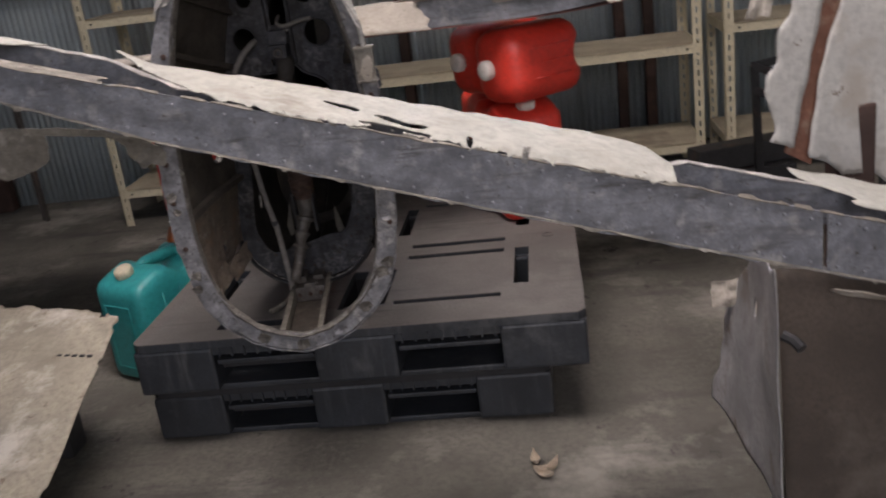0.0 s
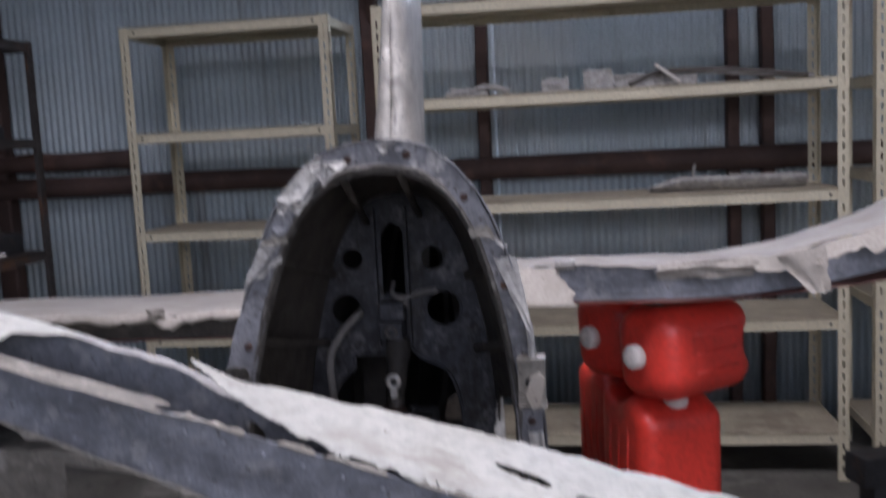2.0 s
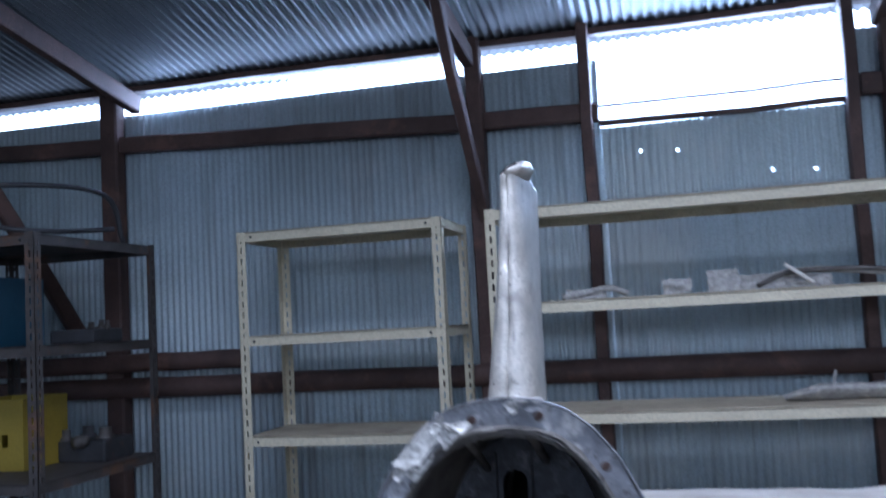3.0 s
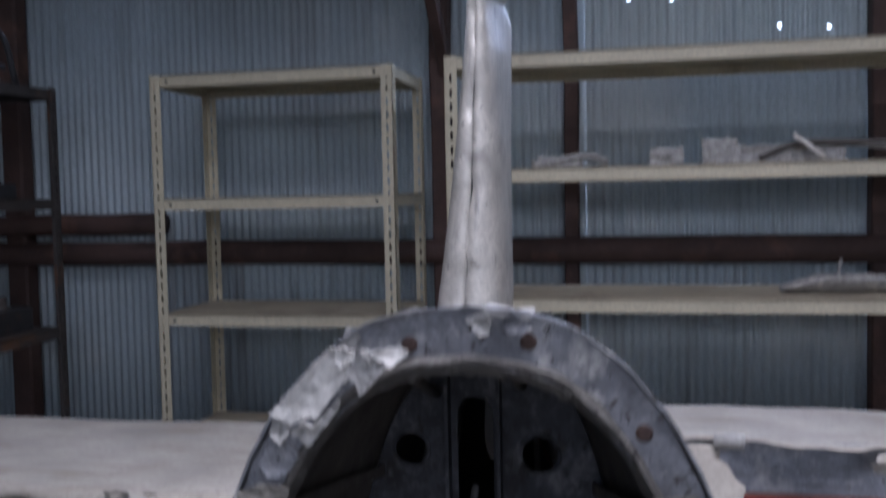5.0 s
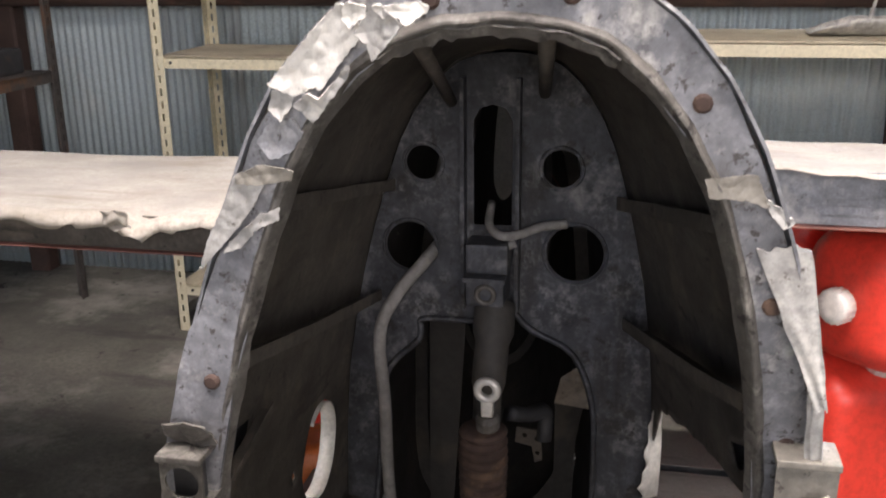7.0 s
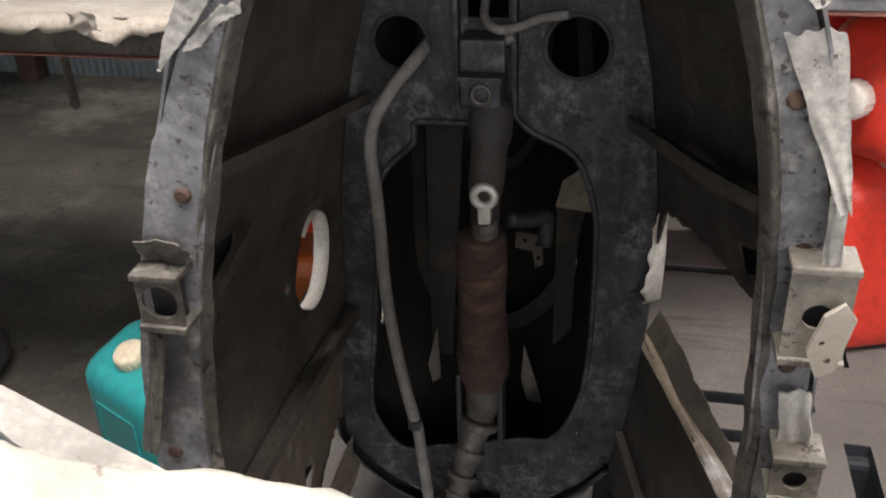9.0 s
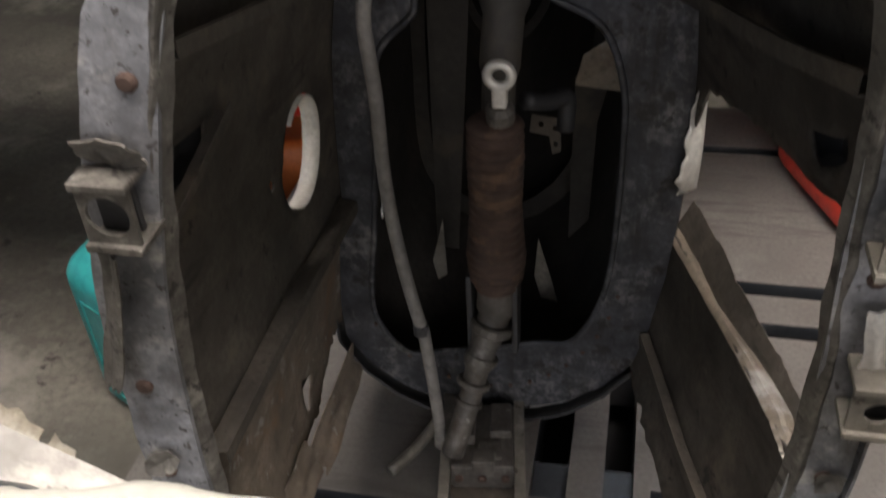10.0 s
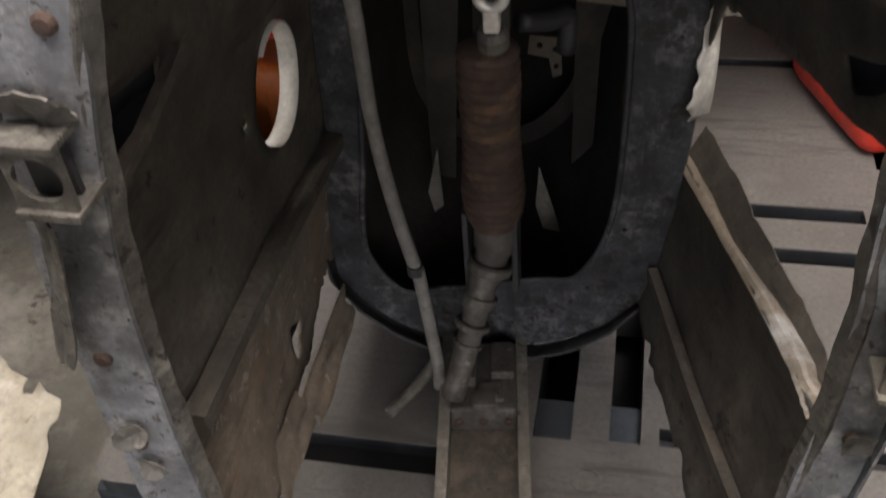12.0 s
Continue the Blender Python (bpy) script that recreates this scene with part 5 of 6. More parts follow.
def left_plane(u, v):
    x = -0.53 - 1.35 * u
    edge = 0.012 * wobble(u * 16, 0, 0, 1) + 0.006 * wobble(u * 40, 3, 0, 1)
    y = 2.432 + 0.02 * u + edge * max(0.0, 1 - v * 6) + 0.62 * v
    z = 0.950 - 0.058 * v - 0.012 * u + 0.007 * wobble(u * 4, v * 2, 0, 1) + 0.004 * wobble(u * 22, v * 5, 2, 1) * max(0.15, 1 - v * 3)
    if v < 0.04:
        k = 1 - v / 0.04
        z -= 0.026 * k * (0.8 + 0.5 * wobble(u * 20, 1, 0, 1))
        y += 0.016 * k * k
    near = math.exp(-((x + 0.985) / 0.035) ** 2) * max(0.0, 1 - v * 5)
    return (x, y - 0.012 * near, z + 0.014 * near * math.sin(60 * (x + 0.95)))


plane_l = part("tailplane", sheet(left_plane, 150, 50, outside_hull(left_plane, -1, lambda u, v: v - 0.006 - 0.012 * max(0, wobble(u * 20, 0, 3, 1)) - 0.010 * max(0, wobble(u * 70, 2, 3, 1))), 0.002), PALE_SKIN, tail, "dusty cream tailplane half with dented edge", smooth=True)
scrap((-0.985, 2.418, 0.948), (1, -0.2, 0.1), (0, -0.4, 1), 0.055, 0.032, 25, PALE_SKIN, 0.010, 0.010, plane_l, "curled dent in the leading edge")
left_spar = lambda u, v: (-0.55 - 1.3 * u, 2.49, 0.885 + 0.048 * v)
left_lower = lambda u, v: (-0.55 - 1.3 * u, 2.475 + 0.55 * v, 0.884 - 0.012 * v)
part("spar", sheet(left_spar, 60, 3, outside_hull(left_spar, -1), 0.003), INSIDE, plane_l, "dark spar behind the dented edge")
part("lower_skin", sheet(left_lower, 60, 20, outside_hull(left_lower, -1), 0.002), RED_PRIMER, plane_l, "lower skin with faded red primer")


def rise(x):
    return 0.40 * max(0.0, x - 0.05) ** 2


def right_plane(u, v):
    x = -0.55 + 1.35 * u
    y = 2.655 + 0.33 * v + 0.012 * wobble(u * 14, 0, 8, 1) * (1 - v)
    z = 0.985 + 0.006 * wobble(u * 9, v * 3, 6, 1) + rise(x) * (1 + 0.1 * v) + 0.010 * wobble(u * 24, 0, 1, 1) * max(0, 1 - 4 * v) - 0.02 * v
    return (x, y, z)


plane_r = part("tailplane", sheet(right_plane, 130, 18, outside_hull(right_plane, 1, lambda u, v: v - 0.03 - 0.14 * wobble(u * 13, 0, 2, 1)), 0.002), PALE_SKIN, tail, "torn cream tailplane half bent upwards at its end", smooth=True)
right_nose = lambda u, v: (-0.52 + 0.33 * u + 0.05 * (1 - v) * u, 2.655 - 0.065 * max(0.0, 1 - v) ** 1.4, 0.985 - 0.065 * max(0.0, 1 - v) ** 1.2 * (1 + 0.1 * u))
bm = sheet(right_nose, 40, 10, outside_hull(right_nose, 1, lambda u, v: 1.0 - u - 0.05 - 0.04 * wobble(v * 5, 0, 0, 1)), 0.002)
part("leading_edge", bm, PALE_SKIN, plane_r, "cream leading-edge skin with a torn end", smooth=True)
right_spar = lambda u, v: (-0.50 + 1.22 * u, 2.70, 0.905 + 0.75 * rise(-0.50 + 1.22 * u) + (0.075 + 0.18 * rise(-0.50 + 1.22 * u)) * v)
right_lower = lambda u, v: (-0.50 + 1.22 * u, 2.69 + 0.26 * v, 0.903 + 0.5 * rise(-0.50 + 1.22 * u))
bm = sheet(right_spar, 80, 4, outside_hull(right_spar, 1), 0.003)
part("spar", bm, SPAR_METAL, plane_r, "dark grey spar face behind the torn edge")
bm = sheet(right_lower, 80, 10, outside_hull(right_lower, 1), 0.002)
part("lower_skin", bm, RED_PRIMER, plane_r, "lower skin with faded red primer")
bm = tube(bmesh.new(), [(-0.205, 2.645, 0.992), (-0.175, 2.642, 0.994), (-0.165, 2.642, 0.993)], 0.011, 10)
part("rolled_edge", bm, DIRTY_SKIN, plane_r, smooth=True)
scrap((0.10, 2.63, 0.978), (1, 0, 0.05), (0, -0.5, 1), 0.22, 0.045, 26, PALE_SKIN, 0.012, 0.012, plane_r, "hanging flap of torn skin")
scrap((0.30, 2.62, 0.965), (0.4, -0.2, -1), (1, 0, 0.2), 0.10, 0.12, 27, PALE_SKIN, 0.012, 0.014, plane_r, "hanging flap of torn skin", 0.7)
bm = sheet(lambda u, v: (0.12 + 0.68 * u, 2.652 - 0.035 * v + 0.010 * wobble(u * 12, v, 4, 1), 0.986 + rise(0.12 + 0.68 * u) - (0.03 + 0.035 * u) * v + 0.006 * wobble(u * 16, v * 2, 9, 1)), 90, 10, lambda u, v: 0.75 - v - 0.5 * wobble(u * 9, 0, 3, 1) - 0.25 * wobble(u * 30, 0, 8, 1), 0.0018)
part("leading_edge", bm, PALE_SKIN, plane_r, "ragged cream skin hanging over the spar")

# ---- the spar in front ----
spar = thing("wing_spar", "long grey alloy wing spar with torn white skin strips", "aircraft wreck")
SY = 1.60


def spar_z(x):
    return 0.822 - 0.292 * x


def spar_h(x):
    return curve_at([(-1.3, 0.03), (-0.92, 0.04), (-0.78, 0.066), (-0.5, 0.088), (-0.1, 0.098), (0.3, 0.103), (1.3, 0.104)], x)


def web_piece(x0, x1, dy, seed):
    n = int((x1 - x0) / 0.015)

    def fn(u, v):
        x = x0 + (x1 - x0) * u
        back = 0.10 * max(0.0, -0.84 - x) ** 1.2 * 4
        return (x, SY + dy + back + 0.0025 * wobble(x * 6, v * 2, seed, 1), spar_z(x) - spar_h(x) * (1 - v) + 0.0015 * wobble(x * 40, v, seed, 1))
    return part("web", sheet(fn, n, 8, None, 0.004), SPAR_METAL, spar, "flat grey alloy web")


web_piece(-1.02, 0.540, 0.0, 1)
web_piece(0.548, 1.35, 0.004, 2)
bm = sheet(lambda u, v: (-1.0 + 2.35 * u, SY + 0.005 + 0.05 * v, spar_z(-1.0 + 2.35 * u) - spar_h(-1.0 + 2.35 * u) + 0.005 * wobble(u * 60, v, 0, 1) - 0.006 * v), 150, 5, lambda u, v: 0.8 - v - 0.35 * wobble(u * 70, 0, 0, 1), 0.003)
part("lower_flange", bm, SPAR_METAL, spar)
bm = sheet(lambda u, v: (-0.95 + 2.2 * u, SY - 0.003 - 0.004 * v + 0.003 * wobble(u * 50, v, 2, 1), spar_z(-0.95 + 2.2 * u) - spar_h(-0.95 + 2.2 * u) - 0.010 * v + 0.004), 200, 3, lambda u, v: max(0.2 - v, 0.25 - v - 0.8 * wobble(u * 60, 0, 5, 1) - 0.5 * wobble(u * 190, 0, 2, 1)), 0.002)
part("lower_skin_edge", bm, FLANGE, spar, "ragged cream edge of torn lower skin")
bm = sheet(lambda u, v: (-0.85 + 2.1 * u, SY - 0.003 + 0.020 * v, spar_z(-0.85 + 2.1 * u) + 0.001 + 0.004 * v + 0.004 * wobble(u * 45, v, 4, 1)), 220, 4, lambda u, v: min(max(0.12 - v, 0.3 - v - 0.8 * wobble(u * 55, 0, 7, 1) - 0.4 * wobble(u * 170, 0, 3, 1)), v + 0.1), 0.002)
part("upper_flange", bm, FLANGE, spar, "ragged cream edge of torn upper skin")


def rear_top(x):
    return curve_at([(-0.62, 0.018), (-0.55, 0.0), (-0.5, -0.012), (0.26, -0.012), (0.34, 0.018)], x)


def rear_web(u, v):
    x = -0.95 + 1.62 * u
    return (x, SY + 0.098, spar_z(x) + rear_top(x) - 0.065 * (1 - v) + 0.002 * wobble(u * 30, v, 6, 1))


bm = sheet(rear_web, 160, 10, lambda u, v: (math.hypot((u * 1.62 - 0.95 + 0.53) / 0.013, (v - 0.5) * 0.065 / 0.013) - 1) * 0.1, 0.003)
part("rear_web", bm, SPAR_METAL, spar, "grey rear web with a round hole")
bm = sheet(lambda u, v: (-0.95 + 1.62 * u, SY + 0.101 - 0.022 * v, spar_z(-0.95 + 1.62 * u) + rear_top(-0.95 + 1.62 * u) + 0.002 + 0.002 * wobble(u * 60, v, 6, 1)), 120, 3, lambda u, v: 0.8 - v - 0.5 * wobble(u * 40, 0, 2, 1), 0.002)
part("rear_flange", bm, DIRTY_SKIN, spar)


def spar_skin(u, v):
    x = -0.575 + 0.89 * u
    tip = max(0.0, 1 - u / 0.10)
    y = SY - 0.004 + curve_at([(-0.575, 0.07), (-0.48, 0.092), (-0.36, 0.115), (-0.2, 0.13), (0.3, 0.15)], x) * v + 0.004 * wobble(u * 30, v * 2, 0, 1)
    lift = curve_at([(-0.575, 0.018), (-0.45, 0.008), (-0.34, 0.007), (-0.2, 0.006), (-0.1, 0.005), (0.3, 0.004)], x)
    z = spar_z(x) + lift + (0.032 - lift) * math.sin(v * 1.55) + 0.003 * wobble(u * 22, v * 4, 2, 1) + 0.022 * tip * tip
    fold = max(0.0, 1 - v / 0.12)
    return (x, y, z - 0.006 * fold * (1 + wobble(u * 26, 3, 0, 1)))


def spar_skin_cut(u, v):
    low = curve_at([(0, 0.60), (0.03, 0.50), (0.08, 0.32), (0.14, 0.13), (0.2, 0.05), (0.4, 0.03), (0.47, 0.08), (0.6, 0.06), (0.72, 0.03), (1, 0.03)], u)
    high = curve_at([(0, 0.66), (0.04, 0.80), (0.10, 0.93), (0.3, 0.98), (0.85, 0.99), (0.95, 0.85), (1.0, 0.4)], u)
    f = min(v - low - 0.045 * wobble(u * 34, 0, 1, 1) - 0.035 * wobble(u * 80, 0, 3, 1) - 0.03 * wobble(u * 190, 0, 6, 1), high - v - 0.03 * wobble(u * 25, 2, 0, 1) - 0.02 * wobble(u * 90, 2, 0, 1))
    for c, d, a, b, sl in ((0.40, 0.42, 0.035, 0.06, 1.6), (0.485, 0.30, 0.022, 0.06, 1.0), (0.525, 0.26, 0.04, 0.045, 0.5), (0.50, 0.12, 0.07, 0.035, 0.3), (0.635, 0.14, 0.006, 0.09, 0)):
        du, dv = u - c, (v - d) + sl * (u - c)
        f = min(f, (math.hypot(du / a, dv / b) - 1) * 0.05 + 0.012 * wobble(u * 60, v * 12, 4, 1))
    return f


part("skin_strip", sheet(spar_skin, 260, 34, spar_skin_cut, 0.0018), SPAR_WHITE, spar, "torn strip of white-painted skin", smooth=True)
bm = sheet(lambda u, v: (-0.70 - 0.75 * u - 0.12 * (1 - v), SY - 0.004 + 0.09 * v, spar_z(-0.70 - 0.75 * u - 0.12 * (1 - v)) + 0.004 + 0.024 * math.sin(v * 1.6) + 0.004 * wobble(u * 9, v * 3, 2, 1)), 60, 14, lambda u, v: u - 0.02 - 0.03 * wobble(v * 5, 1, 0, 1), 0.002)
part("skin_strip", bm, SPAR_WHITE, spar, "white-painted skin over the spar's end", smooth=True)
bm = sheet(lambda u, v: (0.52 + 0.5 * u, SY + 0.01 + 0.13 * v, spar_z(0.52 + 0.5 * u) + 0.012 + 0.02 * v + 0.006 * wobble(u * 9, v * 3, 8, 1)), 40, 12, lambda u, v: min(u - 0.25 + 0.3 * v - 0.1 * wobble(v * 7, 1, 0, 1), v - 0.08 - 0.1 * wobble(u * 12, 0, 0, 1)), 0.002)
part("skin_strip", bm, SPAR_WHITE, spar, "white-painted skin remnant near the spar's low end", smooth=True)
# a folded white strip along the upper edge near the open end
scrap((-0.69, SY - 0.001, spar_z(-0.69) + 0.004), (1, 0, -0.292), (0, 0.9, 0.4), 0.24, 0.022, 31, FLANGE, 0.004, 0.003, spar, "folded strip of cream skin")
scrap((0.078, SY - 0.006, spar_z(0.078) + 0.006), (0.3, -0.3, 1), (1, 0, -0.3), 0.03, 0.012, 32, DIRTY_SKIN, 0.003, 0.01, spar, "upturned tooth of torn metal")
rv = bmesh.new()
lathe(rv, [(0.0032, 0), (0.0026, 0.0014), (0.001, 0.002)], pose(0, 0, 0, 90), 8)
rivet_mesh = bpy.data.meshes.new("rivet")
rv.to_mesh(rivet_mesh)
rv.free()
rivet_mesh.materials.append(SPAR_METAL)
for k in range(44):
    x = -0.78 + 0.042 * k
    for drop in (0.016, spar_h(x) - 0.014):
        ob = new("rivet", rivet_mesh)
        ob.location = (x + 0.004 * wobble(k, drop, 0, 3), SY - 0.001, spar_z(x) - drop)
        ob.parent = spar
for k in range(9):
    ob = new("rivet", rivet_mesh)
    ob.location, ob.scale = (0.33 + 0.035 * k, SY + 0.103, spar_z(0.33 + 0.035 * k) + 0.012), (1.6, 1.0, 1.6)
    ob.parent = spar
# hanging lower skin behind the left part
for outline, dip in (([(-0.905, 0.877), (-0.889, 0.898), (-0.845, 0.926), (-0.80, 0.922), (-0.772, 0.912), (-0.767, 0.891), (-0.778, 0.859), (-0.80, 0.846), (-0.822, 0.838), (-0.873, 0.827), (-0.903, 0.854)], 0.0),
                     ([(-0.845, 0.927), (-0.772, 0.921), (-0.685, 0.910), (-0.592, 0.898), (-0.592, 0.884), (-0.64, 0.889), (-0.69, 0.897), (-0.765, 0.906)], -0.004),
                     ([(-0.644, 0.887), (-0.607, 0.893), (-0.585, 0.872), (-0.563, 0.853), (-0.569, 0.825), (-0.59, 0.830), (-0.612, 0.820), (-0.622, 0.836), (-0.634, 0.850), (-0.630, 0.866)], 0.004)):
    ring2 = [(p.x + 0.003 * wobble(p.x, p.y, 1, 90), p.y + 0.003 * wobble(p.x, p.y, 5, 90)) for p in smooth_path([(x, z, 0) for x, z in outline + outline[:1]], 5)[:-1]]
    bm = plate([ring2], 0.002, lambda x, y, d: (x, 1.69 + dip + d + 0.012 * wobble(x, y, dip, 14) - 0.3 * (y - 0.9), y))
    bmesh.ops.triangulate(bm, faces=list(bm.faces))
    part("lower_skin", bm, FLANGE, spar, "grey hanging flap of lower skin")
bm = sheet(lambda u, v: (-0.985 - 0.6 * u, 1.86 + 0.16 * v - 0.07 * (1 - u) * v, 1.128 - 0.045 * (1 - v) * min(1, 3 * u) + 0.006 * wobble(u * 5, v, 0, 1)), 40, 12, None, 0.003)
part("skin_strip", bm, PALE_SKIN, spar, "pale blade-like tip of wing skin", smooth=True)
bm = tube(bmesh.new(), [(-1.02, 1.66, 1.05), (-1.2, 1.75, 1.09), (-1.4, 1.85, 1.09)], 0.03, 8)
part("spar_end", bm, SPAR_METAL, spar)
# the legs of scrap that carry the spar's two ends
for x0, y0, z1 in ((1.22, 1.62, spar_z(1.22) - 0.105), (-1.40, 1.84, 1.06)):
    bm = bmesh.new()
    box(bm, (x0 - 0.04, y0 - 0.04, 0.0), (x0 + 0.04, y0 + 0.04, z1), None, 0.006)
    part("prop", bm, WOOD, spar, "timber prop under the spar")

# ---- loose panels ----
panel = thing("scrap_metal_sheet", "scuffed cream metal sheet propped at a slant near the pallets", "scrap metal")
C0, C1, C2, C3 = Vector((-0.975, 2.18, 0.36)), Vector((-1.9, 2.52, 0.36)), Vector((-2.0, 1.40, 0.10)), Vector((-0.905, 1.52, 0.21))
bm = sheet(lambda u, v: C0.lerp(C1, u).lerp(C3.lerp(C2, u), v) + Vector((0, 0, 0.010 * wobble(u, v, 0, 3))), 70, 60,
           lambda u, v: min(u - 0.004 - 0.008 * wobble(0, v * 20, 0, 1), v - 0.01 - 0.016 * wobble(u * 14, 0, 3, 1) - 0.012 * wobble(u * 50, 0, 5, 1), (math.hypot((u - 0.055) / 0.010, (v - 0.025) / 0.016) - 1) * 0.01), 0.003)
face = part("sheet", bm, PANEL_PAINT, panel, "scuffed cream face", smooth=True)
for k in range(5):
    bm = bmesh.new()
    p = C0.lerp(C1, 0.035 + 0.022 * k).lerp(C3.lerp(C2, 0.035 + 0.022 * k), 0.25) + Vector((0, 0, 0.001))
    box(bm, (p.x - 0.006, p.y - 0.004, p.z - 0.002), (p.x + 0.006, p.y + 0.002, p.z + 0.0035))
    part("mark", bm, DARK_STEEL, face, "small dark scrawled mark")
for a in ((-1.85, 2.35), (-1.2, 2.15), (-1.75, 1.55), (-1.05, 1.62)):
    bm = bmesh.new()
    box(bm, (a[0] - 0.04, a[1] - 0.04, 0), (a[0] + 0.04, a[1] + 0.04, {2.35: 0.30, 2.15: 0.31, 1.55: 0.115, 1.62: 0.19}[a[1]]), None, 0.006)
    part("support_block", bm, DARK_STEEL, panel)

lean = thing("leaning_panel", "grey and white torn metal panel leaning upright on the floor", "metal panel")


def lean_point(u, v):
    """u: from the far edge to the near one, v: up."""
    tall = curve_at([(0, 0.27), (0.25, 0.36), (0.5, 0.46), (1, 0.53)], u)
    x = 0.448 + 0.052 * u + (0.06 * (1 - u) - 0.012 * u) * v + 0.015 * math.sin(3.1 * u)
    return (x + 0.010 * wobble(u * 3, v * 3, 0, 1), 2.22 - 0.52 * u + 0.02 * v, 0.004 + tall * v)


bm = sheet(lean_point, 60, 50, lambda u, v: min(1 - v - 0.02 - 0.06 * wobble(u * 6, 0, 0, 1), u - 0.03 - 0.05 * wobble(v * 5, 0, 4, 1), (math.hypot((u - 0.5) / 0.02, (v - 0.72) / 0.045) - 1) * 0.02), 0.003)
lface = part("sheet", bm, LEAN_PAINT, lean, "grey sheet with pale scuffs", smooth=True)
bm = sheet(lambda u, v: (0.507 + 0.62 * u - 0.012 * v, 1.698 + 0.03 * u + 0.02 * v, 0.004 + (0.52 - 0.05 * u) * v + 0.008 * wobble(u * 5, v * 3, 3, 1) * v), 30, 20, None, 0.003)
part("return", bm, LEAN_SHADE, lean, "brownish side of the folded panel, shade put into its colour", smooth=True)
scrap((0.50, 2.17, 0.29), (1, -0.3, 0.2), (0, 0.4, 1), 0.10, 0.07, 51, PALE_SKIN, 0.015, 0.02, lean, "crumpled pale corner")
scrap((0.655, 1.68, 0.475), (1, -0.1, -0.2), (0, -0.8, 0.4), 0.16, 0.06, 52, PALE_SKIN, 0.006, 0.006, lean, "pale strip of torn metal")
bm = tube(bmesh.new(), [(0.50, 1.695, 0.405), (0.515, 1.68, 0.40), (0.525, 1.665, 0.39)], 0.010, 8)
part("tube", bm, DARK_STEEL, lean, "dark stub of tube")

cowl = thing("torn_cowling", "torn white cowling piece with a rusty brown seam", "aircraft wreck")


def cowl_point(u, v):
    x = 0.535 + 0.62 * u + 0.125 * v - 0.02 * math.sin(v * 3)
    y = 2.02 + 0.10 * math.sin(1.8 * u) + 0.03 * v
    return (x, y, 0.67 - 0.33 * u + 0.55 * v + 0.006 * wobble(u * 8, v * 6, 0, 1))


bm = sheet(cowl_point, 60, 50, lambda u, v: min(u - 0.02 - 0.05 * wobble(v * 7, 0, 0, 1), v - 0.03 - 0.05 * wobble(u * 9, 0, 2, 1), abs(u - 0.135 - 0.04 * v) - 0.022 - 0.012 * wobble(v * 8, 0, 5, 1)), 0.003)
cface = part("sheet", bm, COWL_PAINT, cowl, "chalky white paint with brown stains", smooth=True)
bm = sheet(lambda u, v: Vector(cowl_point(0.09 + 0.09 * u + 0.04 * v, v * 0.86)) + Vector((0, 0.012, 0)), 6, 40, None, 0.003)
part("seam", bm, RUST_RED, cowl, "rusty reddish-brown seam strip")
scrap((0.545, 2.0, 0.98), (0.3, 0, 1), (1, -0.3, 0), 0.12, 0.05, 53, PALE_SKIN, 0.012, 0.012, cowl, "curled white flap")
bm = bmesh.new()
box(bm, (0.70, 2.08, 0.0), (0.78, 2.16, 0.72), None, 0.006)
part("stand", bm, WOOD, cowl, "timber prop behind the cowling")


# ---- canisters ----
def soft_box(L, W, Hc, r, n=9, taper=0.0):
    """A box with well rounded edges and slightly bulging faces."""
    bm = bmesh.new()
    bmesh.ops.create_cube(bm, size=2.0)
    bmesh.ops.subdivide_edges(bm, edges=list(bm.edges), cuts=n, use_grid_fill=True)
    h = Vector((L / 2, W / 2, Hc / 2))
    for v in bm.verts:
        p = Vector((v.co.x * h.x, v.co.y * h.y, v.co.z * h.z))
        c = Vector([max(-h[k] + r, min(h[k] - r, p[k])) for k in range(3)])
        d = p - c
        if d.length > 1e-9:
            p = c + d.normalized() * r
        p.y *= 1 + 0.04 * (1 - v.co.x ** 2) * (1 - v.co.z ** 2)
        if taper and v.co.z > 0:
            p.x -= taper * v.co.z * max(0, -v.co.x) * -1
        v.co = p + Vector((0, 0, Hc / 2))
    return bm


